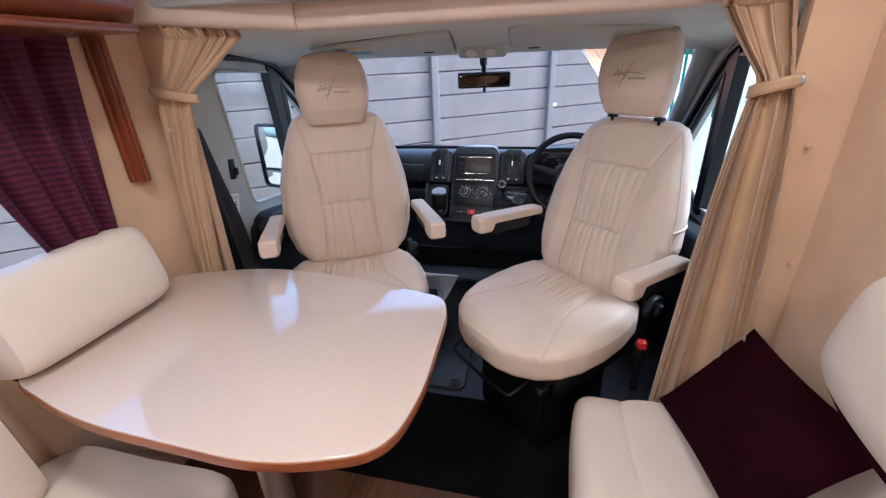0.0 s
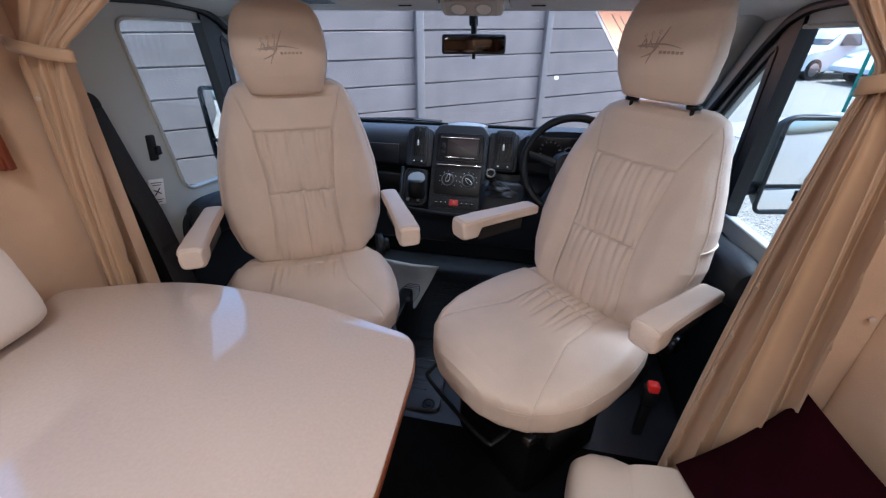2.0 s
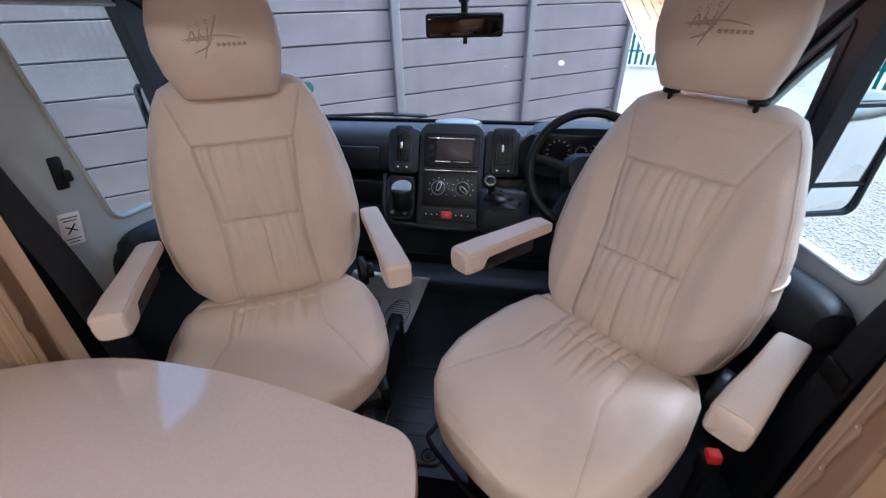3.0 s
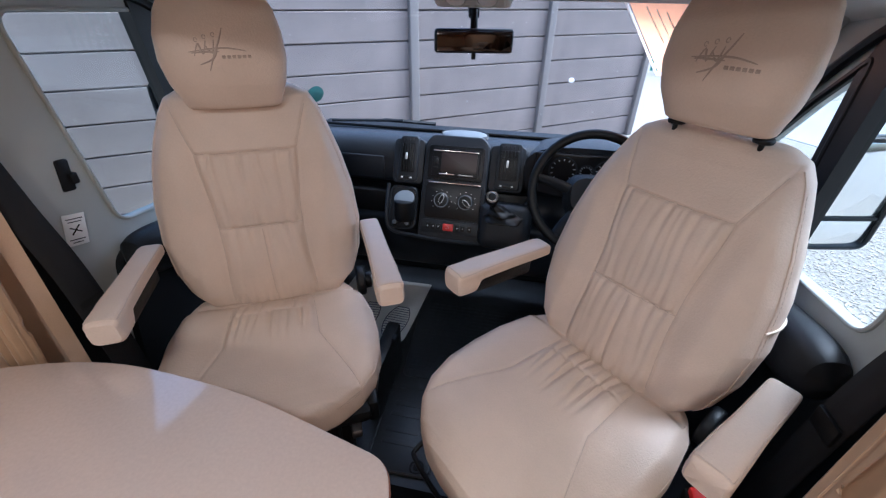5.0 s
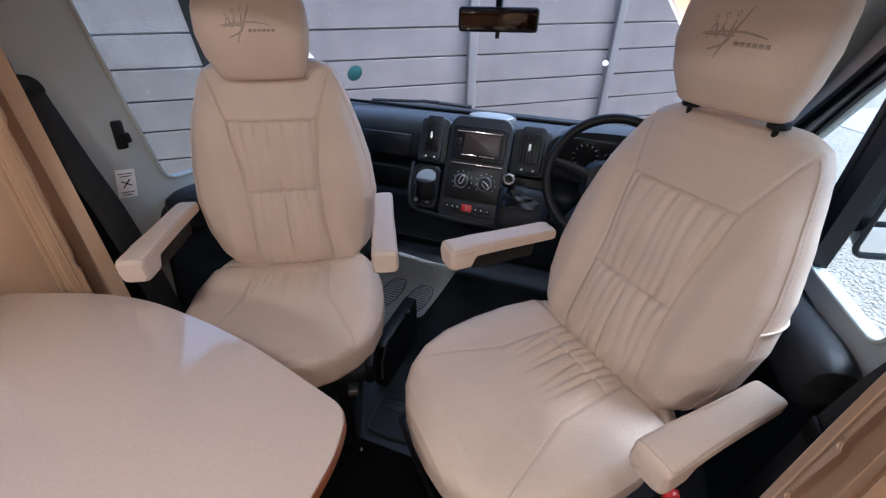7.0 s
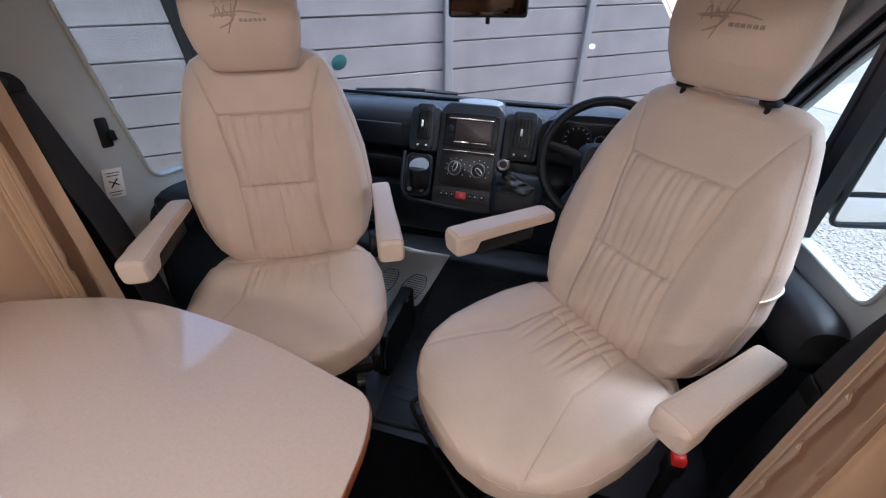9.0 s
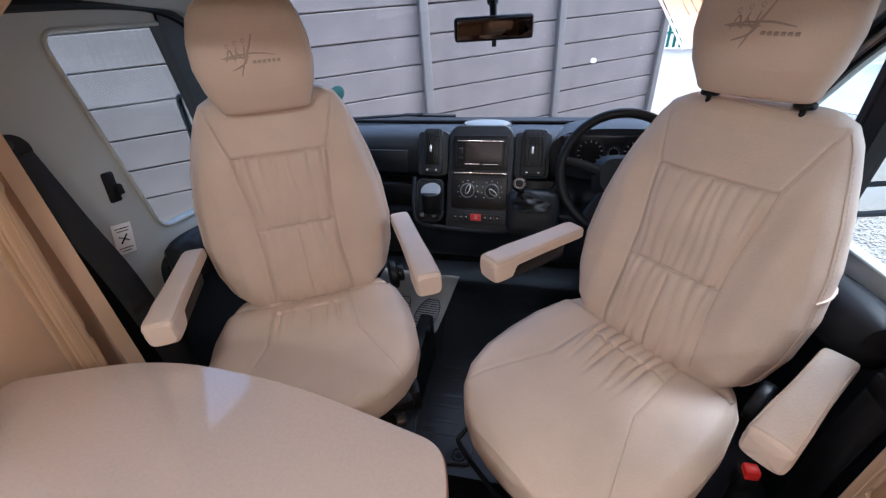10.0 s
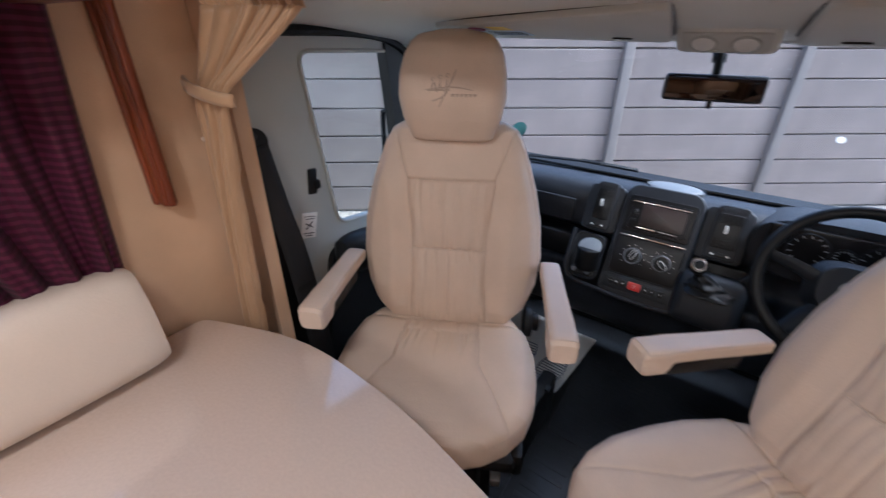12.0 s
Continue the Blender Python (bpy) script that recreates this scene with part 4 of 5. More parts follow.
def vent(u0, u1):
    ob = part("air_vent", prism(rounded([(u0 - 0.012, 0.185), (u1 + 0.012, 0.185), (u1 + 0.010, 0.362), (u0 - 0.006, 0.362)], 0.016, 4), -0.05, 0.014, 0.006, CM), DASH, dash, "air vent with upright slats")
    part("vent_recess", face(u0, u1, 0.222, 0.335, 0.010, 0.0155, 0.008), GLOSSBLACK, ob)
    n = 6
    for k in range(n):
        u = u0 + 0.005 + (u1 - u0 - 0.01) * k / (n - 1)
        part("slat", box((0.0035, 0.104, 0.010), CM @ Vector((u, 0.2785, 0.018)), 0.001, CM.to_3x3().to_4x4()), BLACK, ob)
    for v in (0.25, 0.305):
        part("cross_slat", box((u1 - u0 - 0.006, 0.003, 0.006), CM @ Vector(((u0 + u1) / 2, v, 0.016)), 0.001, CM.to_3x3().to_4x4()), BLACK, ob)
    part("vent_tab", box((0.008, 0.026, 0.008), CM @ Vector(((u0 + u1) / 2 - 0.004, 0.283, 0.026)), 0.002, CM.to_3x3().to_4x4()), WHITE, ob, "small white vent tab")
    part("thumb_wheel", face(u0 + 0.008, u1 - 0.008, 0.194, 0.208, 0.012, 0.020, 0.005), BLACK, ob)
    for k in (0.2, 0.8):
        part("wheel_mark", face(u0 + (u1 - u0) * k - 0.004, u0 + (u1 - u0) * k + 0.004, 0.198, 0.204, 0.0195, 0.0212, 0.001, 0.0003), WHITE, ob)
    for k in range(5):
        u = u0 + 0.006 + (u1 - u0 - 0.012) * k / 4
        part("top_slot", box((0.005, 0.010, 0.004), CM @ Vector((u, 0.346, 0.014)), 0.001, CM.to_3x3().to_4x4()), BLACK, ob)


vent(-0.220, -0.162)
vent(0.164, 0.236)
part("cup_recess", prism(rounded([(-0.255, -0.005), (-0.140, -0.005), (-0.140, 0.165), (-0.255, 0.17)], 0.03, 5), -0.06, 0.004, 0.006, CM), DASH, dash)
part("cup_rim", tube([CM @ Vector((a, b, 0.006)) for a, b in rounded([(-0.25, 0.0), (-0.145, 0.0), (-0.145, 0.16), (-0.25, 0.165)], 0.03, 5)], 0.005, 6, True), DASH, dash)
ash = part("ashtray_cup", disc(0.042, 0.085, pose(-0.336, 1.735, 0.672), 32, 0.006), BLACK, dash, "black cup with a silver lid")
part("cup_lid", disc(0.040, 0.006, pose(-0.336, 1.735, 0.758, 24), 32, 0.002), PALEGREY, ash, "silver lid")
for dx in (-0.028, 0.022):
    part("lighter_socket", disc(0.015, 0.02, CM @ pose(-0.195 + dx, 0.022, 0.004), 24), BLACK, dash, "round black socket")
    part("socket_cap", disc(0.009, 0.004, CM @ pose(-0.195 + dx, 0.022, 0.024), 20), PALEGREY, dash, "pale socket cap")
# raised shoulders that tie the vents and the console together
for u0, u1 in ((-0.252, -0.128), (0.128, 0.262)):
    part("console_shoulder", prism(rounded([(u0, 0.178), (u1, 0.178), (u1, 0.352), (u0, 0.352)], 0.02, 4), -0.10, 0.004, 0.006, CM), DASH, dash)
rim_pts = [(-0.262, 0.172), (-0.262, 0.045), (-0.235, -0.012), (-0.13, -0.026), (0.0, -0.032), (0.13, -0.026), (0.19, 0.010), (0.265, 0.12), (0.30, 0.165)]
part("console_rim", tube([CM @ Vector((v.x, v.y, 0.010)) for v in spline([(a, b, 0) for a, b in rim_pts], 6)], 0.008, 8), DASH, dash, "raised rim round the lower console")
part("instrument_end_panel", prism(rounded([(0.128, -0.01), (0.185, 0.01), (0.262, 0.12), (0.29, 0.172), (0.128, 0.172)], 0.015, 4), -0.08, -0.004, 0.004, CM), BLACK, dash)
part("speaker_dome", prism([(0.095 * math.cos(a), 0.06 * math.sin(a)) for a in np.linspace(0, 6.28, 40, endpoint=False)], 0, 0.022, 0.020, pose(-0.14, 1.965, 0.942)), PALEGREY, dash, "pale oval cover on the dash top")

# gear lever and its console
gear = thing("gear_lever", pose(0.02, 1.69, 0.0), "short gear lever with a round knob and black gaiter", "gear lever")
part("lever_console", box((0.20, 0.16, 0.18), (0.04, 0.07, 0.675), 0.04, Matrix.Rotation(radians(-20), 4, "X"), 3), DASH, gear)


def gaiter_fn(s, t):
    a = 2 * math.pi * s
    r = (0.062 * (1 - t) ** 1.3 + 0.014) * (1 + 0.10 * math.sin(5 * a + 6 * t)) * (1 + 0.08 * math.sin(18 * t))
    return (0.035 * (1 - t) + r * math.cos(a), 0.015 * (1 - t) + r * 0.9 * math.sin(a), 0.735 + 0.06 * t)


part("gaiter", skin(gaiter_fn, 40, 18), BLACK, gear, "soft black leather gaiter")
part("shaft", tube([(0, 0.0, 0.78), (-0.01, -0.01, 0.81)], 0.012, 12), BLACK, gear)
kp = pose(-0.012, -0.012, 0.822, 50, 0, 6)
part("knob", skin(lambda s, t: tuple(kp @ Vector((0.026 * math.sin(math.pi * min(0.97, max(0.03, t))) ** 0.7 * math.cos(6.2832 * s), 0.026 * math.sin(math.pi * min(0.97, max(0.03, t))) ** 0.7 * math.sin(6.2832 * s), 0.022 * -math.cos(math.pi * t)))), 24, 16), BLACK, gear)
part("knob_cap", tube([kp @ Vector((0.020 * math.cos(a), 0.020 * math.sin(a), 0.017)) for a in np.linspace(0, 6.28, 28, endpoint=False)], 0.003, 6, True), CHROME, gear, "silver ring")
part("shift_plate", disc(0.017, 0.003, kp @ pose(0, 0, 0.017), 24, 0.001), STEEL, gear, "silver shift-pattern plate")
for gx in (-0.007, 0, 0.007):
    part("shift_mark", box((0.0014, 0.016, 0.0008), kp @ Vector((gx, 0, 0.0205)), 0, kp.to_3x3().to_4x4()), BLACK, gear)

# instruments and steering wheel
binnacle = part("instrument_binnacle", skin(lambda s, t: (0.345 + 0.235 * sup(6.2832 * s, 3)[0] * (1 - 0.12 * t), 1.80 + 0.22 * t, 0.895 + 0.095 * sup(6.2832 * s, 3)[1] * (1 - 0.3 * t)), 40, 10), DASH, dash)
part("gauge_recess", box((0.40, 0.02, 0.12), (0.345, 1.795, 0.91), 0.02), GLOSSBLACK, binnacle)
for gx, gr in ((0.245, 0.048), (0.40, 0.048), (0.325, 0.024)):
    part("gauge_ring", tube([(gx + gr * math.cos(a), 1.783, 0.91 + gr * math.sin(a)) for a in np.linspace(0, 6.28, 32, endpoint=False)], 0.003, 6, True), DASH, binnacle)
    for k in range(11):
        a = radians(225 - 27 * k)
        part("gauge_mark", box((0.008, 0.001, 0.002), (gx + gr * 0.82 * math.cos(a), 1.783, 0.91 + gr * 0.82 * math.sin(a)), 0, Matrix.Rotation(-a, 4, "Y")), WHITE, binnacle)
wheel = thing("steering_wheel", pose(0.332, 1.628, 0.898, 62), "black four-spoke steering wheel in front of the driver's seat", "steering wheel")
part("rim", tube([(0.19 * math.cos(a), 0.19 * math.sin(a), 0) for a in np.linspace(0, 6.2832, 64, endpoint=False)], 0.0155, 14, True), BLACK, wheel)
part("hub", skin(lambda s, t: (0.085 * sup(6.2832 * s, 3)[0] * (1 - 0.25 * t), 0.075 * sup(6.2832 * s, 3)[1] * (1 - 0.25 * t) - 0.01, -0.045 + 0.05 * t), 32, 8), DASH, wheel)
for a in (12, 168, 235, 305):
    ca, sa = math.cos(radians(a)), math.sin(radians(a))
    part("spoke", tube([(0.06 * ca, 0.06 * sa - 0.01, -0.02), (0.12 * ca, 0.12 * sa, -0.018), (0.185 * ca, 0.185 * sa, 0)], lambda t: 0.024 - 0.009 * t, 10, False, 0.5), DASH, wheel)
part("emblem_disc", disc(0.022, 0.004, pose(0, -0.01, 0.004), 24, 0.001), CHROME, wheel, "small round badge")
part("steering_column", tube([(0, 0, -0.04), (0, 0.02, -0.20)], 0.05, 20), DASH, wheel)
for sx in (-1, 1):
    part("stalk", tube([(sx * 0.04, 0.01, -0.07), (sx * 0.11, 0.03, -0.06), (sx * 0.165, 0.035, -0.05)], lambda t: 0.006 + 0.004 * t, 8), BLACK, wheel)

# ---- cab floor things ----
plate = thing("floor_hatch", pose(-0.21, 1.27, 0), "dark moulded floor hatch with two twist locks", "hatch")
HATCH = rounded([(-0.115, -0.19), (0.12, -0.18), (0.105, 0.19), (-0.13, 0.18)], 0.03)
part("lid", prism(HATCH, 0.0, 0.012, 0.004), RUBBER, plate)
part("lid_rim", tube([(a * 0.97, b * 0.97, 0.012) for a, b in HATCH], 0.004, 6, True), RUBBER, plate)
for k, (hx, hy) in enumerate(((0.07, -0.15), (0.075, 0.15))):
    part("twist_lock", tube([(hx + 0.024 * math.cos(a), hy + 0.024 * math.sin(a), 0.013) for a in np.linspace(0, 6.28, 24, endpoint=False)], 0.004, 6, True), BLACK, plate)
    part("lock_core", disc(0.013, 0.005, pose(hx, hy, 0.012), 18, 0.002), BLACK, plate)
for ry in (-0.07, -0.02, 0.05, 0.10):
    part("rib", box((0.13, 0.022, 0.004), (-0.02, ry, 0.013), 0.002), RUBBER, plate)
for sx, sy in ((-0.299, 1.011), (0.064, 1.006)):
    screw = tagged(link_mesh("floor_screw", disc(0.007, 0.004, pose(sx, sy, 0.0), 16, 0.0015), CHROME), "small bright screw in the floor edge strip", "screw")
mat_floor = thing("rubber_mat", pose(0.05, 1.78, 0), "black ribbed rubber mat in front of the driver's seat", "mat")
part("mat_base", prism(rounded([(-0.36, -0.26), (0.55, -0.26), (0.55, 0.30), (-0.40, 0.30)], 0.03), 0.0, 0.008, 0.003), RUBBER, mat_floor)
ribs = [box((0.028, 0.006, 0.004), (-0.33 + 0.036 * i, -0.22 + 0.026 * j, 0.0085), 0) for i in range(24) for j in range(19)]
rv, rf = [], []
for rb in ribs:
    k0 = len(rv)
    rb.verts.index_update()
    rv += [tuple(v.co) for v in rb.verts]
    rf += [tuple(v.index + k0 for v in f.verts) for f in rb.faces]
    rb.free()
tagged(part("mat_ribs", (rv, rf), RUBBER, mat_floor, "", False), "", "", "", "stuff")
paper = thing("paper_floor_mat", pose(0, 0, 0), "white disposable paper floor mat printed with blue shoe soles", "floor mat")


def paper_z(x, y):
    return 0.014 + 0.008 * math.sin(9 * x + 5 * y) ** 2 + 0.09 * smooth_step(0.50, 0.0, math.hypot(x + 0.36, y - 1.53) / 0.35)


def paper_fn(u, v):
    x, y = -0.80 + 0.46 * u + 0.03 * (v - 0.5), 1.58 + 0.62 * v - 0.03 * u
    fold = 0.04 * smooth_step(0.9, 1.0, u) * (1 - v)
    return (x, y, paper_z(x, y) + fold)


sheet_ob = part("paper_sheet", sheet(paper_fn, 28, 36), PAPER, paper)
for fx in (-0.60, -0.44):
    geos = []
    for part_y0, part_y1, w in ((1.73, 1.95, 0.058), (1.61, 1.70, 0.048)):
        n = max(4, int((part_y1 - part_y0) / 0.017))
        edge_l, edge_r = [], []
        for k in range(n + 1):
            f = k / n
            y = part_y0 + (part_y1 - part_y0) * f
            hw = w * (math.sin(math.pi * min(0.985, max(0.015, 0.12 + 0.8 * f))) ** 0.5 if w > 0.045 else 1 - 0.5 * abs(f - 0.5) ** 2)
            c = fx + 0.012 * f
            edge_l.append((c - hw, y, paper_z(c - hw, y) + 0.002))
            edge_r.append((c + hw, y, paper_z(c + hw, y) + 0.002))
            geos.append(tube([edge_l[-1], (c, y, paper_z(c, y) + 0.002), edge_r[-1]], 0.0016, 5))
        geos.append(tube(edge_l + edge_r[::-1], 0.0022, 5, True))
    part("shoe_print", merge(*geos), INK, paper, "blue printed shoe sole outline")
box_thing = thing("handbrake_base", pose(-0.33, 1.30, 0), "black plastic floor box beside the passenger seat base", "floor box")
part("body", box((0.06, 0.32, 0.24), (-0.03, 0.14, 0.12), 0.015), BLACK, box_thing)
part("clip", box((0.018, 0.03, 0.012), (0.002, 0.20, 0.243), 0.003), DASH, box_thing)
part("guide", tube([(0.0, -0.05, 0.10), (0.01, -0.06, 0.20), (0.01, -0.02, 0.26)], 0.004, 6), STEEL, box_thing, "thin steel rod")

# ---- curtains ----


def curtain(name, top, tie, foot, folds, label, tie_z, foot_z=0.03, top_z=1.505, seed=1, amp=0.022):
    """A gathered curtain: each level runs from a wall-side point to a free-side point and narrows at the tie-back."""
    rnd = random.Random(seed)
    phases = [rnd.uniform(0, 6.28) for _ in range(4)]
    ob = thing(name, pose(0, 0, 0), label, "curtain", "cab curtains")

    def level(v):
        z = top_z + (foot_z - top_z) * v
        vt = (top_z - tie_z) / (top_z - foot_z)
        if v < vt:
            f = (v / vt) ** 1.1
            a, b = Vector(top[0]).lerp(Vector(tie[0]), f), Vector(top[1]).lerp(Vector(tie[1]), f)
        else:
            f = ((v - vt) / (1 - vt)) ** 0.55
            a, b = Vector(tie[0]).lerp(Vector(foot[0]), f), Vector(tie[1]).lerp(Vector(foot[1]), f)
        return z, a, b, v - vt

    def fn(u, v):
        z, a, b, past = level(v)
        p = a.lerp(b, u)
        d = (b - a)
        nrm = Vector((d.y, -d.x)).normalized() if d.length > 1e-6 else Vector((0, -1))
        pinch = 0.45 + 0.55 * min(1, abs(past) * 5)
        drift = 0.10 * math.sin(2.1 * v + phases[0]) + 0.05 * math.sin(5.3 * v + phases[1] + 4 * u)
        k = folds * (u + 0.12 * math.sin(5 * u + phases[2])) + drift
        ridge = abs(math.cos(math.pi * k)) ** 0.65 * 2 - 1
        minor = abs(math.cos(math.pi * (1.9 * k + phases[3] + 0.35 * v))) ** 0.7 * 2 - 1
        size = 0.75 + 0.45 * math.sin(3.7 * math.floor(k + 0.5) + phases[1])
        w = amp * pinch * (ridge * size + 0.34 * minor + 0.35 * math.sin(2 * math.pi * 0.8 * u + phases[2] + 3 * v))
        w += 0.007 * math.sin(46 * v + 13 * u + phases[3]) * gauss(past - 0.02, 0.05)
        return (p.x + nrm.x * w, p.y + nrm.y * w, z)

    cloth = part("cloth", sheet(fn, 240, 100), CURTAIN, ob)
    cloth.modifiers.new("thick", "SOLIDIFY").thickness = 0.003
    # ruffled heading above the rail
    def ruffle(u, v):
        x, y, z = fn(u, 0.0)
        return (x + 0.006 * v * math.sin(64 * u), y - 0.016 * v + 0.008 * v * math.cos(97 * u), z - 0.005 + 0.034 * v + 0.007 * math.sin(53 * u) * v)

    head = part("heading", sheet(ruffle, 240, 7), CURTAIN, ob, "ruffled gathered heading")
    head.modifiers.new("thick", "SOLIDIFY").thickness = 0.003
    z, a, b, _ = level((top_z - tie_z) / (top_z - foot_z))
    d = (b - a).normalized()
    nrm = Vector((d.y, -d.x))
    if nrm.y > 0:
        nrm = -nrm

    def band(u, v):
        bow = 0.026 * math.sin(math.pi * min(1, u * 1.02)) ** 0.5
        p = a - d * 0.02 + (b - a + d * 0.035) * u + nrm * (0.012 + bow)
        return (p.x, p.y, z + 0.016 - 0.028 * v - 0.030 * u)

    tb = part("tie_back", sheet(band, 24, 4), CURTAIN, ob, "beige cloth tie-back")
    tb.modifiers.new("thick", "SOLIDIFY").thickness = 0.004
    k = a - d * 0.015 + nrm * 0.016
    part("tie_button", disc(0.011, 0.006, Matrix.Translation((k.x, k.y, z)) @ Vector((nrm.x, nrm.y, 0)).to_track_quat("Z", "Y").to_matrix().to_4x4(), 20, 0.002), STEEL, ob, "small metal press stud")
    return ob


curtain("curtain", ((-0.97, 0.84), (-0.775, 0.95)), ((-1.01, 0.81), (-0.895, 0.825)), ((-1.12, 0.81), (-1.015, 0.80)), 5, "beige satin curtain gathered by a tie-back at the cab opening", 1.355, seed=4, amp=0.017)
curtain("curtain", ((0.70, 0.775), (0.60, 0.89)), ((0.725, 0.75), (0.675, 0.79)), ((0.80, 0.705), (0.56, 0.735)), 4, "beige satin curtain tied back beside the driver's seat", 1.345, seed=9, amp=0.028)
for bx, by, bz in ((-0.995, 0.785, 1.235), (0.80, 0.766, 1.20), (0.845, 0.766, 0.90)):
    tagged(link_mesh("press_stud", disc(0.006, 0.004, pose(bx, by, bz, 90), 16, 0.0015), STITCH), "small dark press stud on the wall covering", "stud", "press studs")

mc = thing("window_curtain", pose(0, 0, 0), "maroon striped curtain gathered at the side of the dinette window", "curtain")


def maroon_fn(u, v):
    y0 = 0.21 + 0.15 * v ** 1.3
    y1 = 0.605 - 0.045 * v
    y = y0 + (y1 - y0) * u
    return (WL + 0.045 + 0.018 * math.sin(22 * u + 2 * v) + 0.008 * math.sin(51 * u + 3), y, 1.53 - 0.60 * v)


mcl = part("cloth", sheet(maroon_fn, 90, 40), MAROON, mc)
mcl.modifiers.new("thick", "SOLIDIFY").thickness = 0.003
part("curtain_rail", tube([(WL + 0.045, -0.6, 1.535), (WL + 0.045, 0.62, 1.535)], 0.007, 8), WHITE, mc, "slim white curtain rail")
pane = part("window_pane", ([(WL - 0.03, a, b) for a, b in WIN], [tuple(range(len(WIN)))]), GLASS, wall_left, "clear acrylic window", False)
pane.visible_shadow = False
part("window_frame", tube([(WL - 0.004, a, b) for a, b in WIN], 0.012, 8, True), TRIM, wall_left, "pale window frame")

strip = thing("wood_trim_strip", pose(WL + 0.002, 0.692, 1.085), "reddish cherry wood upright trim strip on the wall", "trim strip")
part("board", box((0.050, 0.030, 0.465), (0.025, 0.004, 0.2325), 0.006, segs=3), CHERRY, strip)
part("bead", box((0.020, 0.044, 0.465), (0.010, 0.002, 0.2325), 0.006, segs=3), CHERRY, strip)
part("bead", box((0.014, 0.018, 0.465), (0.053, 0.004, 0.2325), 0.006, segs=3), CHERRY, strip)

# ---- upholstery ----


def pad(name, sx, sy, sz, at, parent, mat, rot=None, n=5.0, puff=0.03, crease=0.0, label="", end=0.0):
    """A stuffed cushion block with crowned faces and soft edges."""
    def fn(s, t):
        a = 2 * math.pi * s
        c, q = sup(a, n)
        e = end or n
        k = (1 - abs(2 * t - 1) ** e) ** (1 / e) if 0 < t < 1 else 0.0
        k = 0.45 + 0.55 * k if 0 < t < 1 else 0.40
        crown = 1 + puff * math.sin(math.pi * t)
        x, y, z = sx / 2 * c * k * crown, sy * (t - 0.5), sz / 2 * q * k * crown
        wr = crease * math.sin(30 * t + 5 * c) * (0.5 + 0.5 * q)
        return (x, y, z + wr)

    m = Matrix.Translation(at) @ (rot or Matrix())
    return part(name, moved(skin(fn, 48, 40), m), mat, parent, label)


bench = thing("dinette_bench", pose(0, 0, 0), "cream upholstered dinette bench along the side wall", "bench")
part("plinth", box((0.54, 1.25, 0.28), (-0.80, -0.42, 0.14), 0.01), CHERRY, bench, "wooden bench base")
pad("seat_cushion", 0.57, 0.62, 0.17, (-0.795, -0.085, 0.375), bench, SOFA, None, 7, 0.03, 0.005)
pad("seat_cushion", 0.57, 0.62, 0.17, (-0.795, -0.72, 0.375), bench, SOFA, None, 7, 0.03, 0.005)
pad("back_cushion", 0.16, 0.62, 0.40, (-1.03, -0.22, 0.63), bench, SOFA, Matrix.Rotation(radians(-10), 4, "Y"), 5, 0.05, 0.002)
pad("piping", 0.12, 0.56, 0.03, (-1.02, -0.2, 0.455), bench, CUSHION, None, 3, 0.0, 0, "maroon band under the back cushion")
bolster = thing("bolster_cushion", pose(0, 0, 0), "cream leatherette bolster cushion against the window wall", "cushion")
pad("bolster_body", 0.185, 0.44, 0.25, (-1.032, 0.350, 0.862), bolster, SOFA, Matrix.Rotation(radians(-14), 4, "Y"), 3.6, 0.02, 0.001, "", 7.0)
shelf = structure("window_shelf", box((0.20, 0.44, 0.03), (-1.0, 0.40, 0.708), 0.006), CUSHION, "dark maroon padded ledge under the dinette window", "ledge")

settee = thing("side_settee", pose(0, 0, 0), "cream upholstered side settee with a rounded front roll", "settee")
part("plinth", box((0.46, 1.5, 0.27), (0.62, -0.04, 0.135), 0.01), CHERRY, settee, "wooden settee base")
pad("seat_cushion", 0.42, 1.50, 0.18, (0.665, -0.005, 0.350), settee, SOFA, None, 6, 0.03, 0.003)
pad("front_roll", 0.215, 1.50, 0.21, (0.435, 0.0, 0.335), settee, SOFA, None, 3.4, 0.02, 0.001)
pad("head_bolster", 0.17, 0.62, 0.27, (0.805, 0.095, 0.950), settee, SOFA, Matrix.Rotation(radians(10), 4, "Y"), 3.6, 0.03, 0.001)
pad("back_cushion", 0.08, 0.60, 0.40, (0.84, 0.10, 0.64), settee, SOFA, Matrix.Rotation(radians(8), 4, "Y"), 4.5, 0.05, 0.002)
pad("back_cushion", 0.10, 0.62, 0.44, (0.835, -0.52, 0.69), settee, SOFA, Matrix.Rotation(radians(8), 4, "Y"), 4.5, 0.05, 0.002)
part("piping", tube([(0.735, -0.10, 0.825), (0.735, 0.10, 0.822), (0.738, 0.26, 0.82), (0.765, 0.375, 0.82), (0.83, 0.395, 0.82)], 0.010, 8), CUSHION, settee, "maroon piping")
pad("arm_roll", 0.22, 0.30, 0.20, (0.70, 0.07, 0.52), settee, SOFA, Matrix.Rotation(radians(90), 4, "Z"), 3.0, 0.03, 0.001)


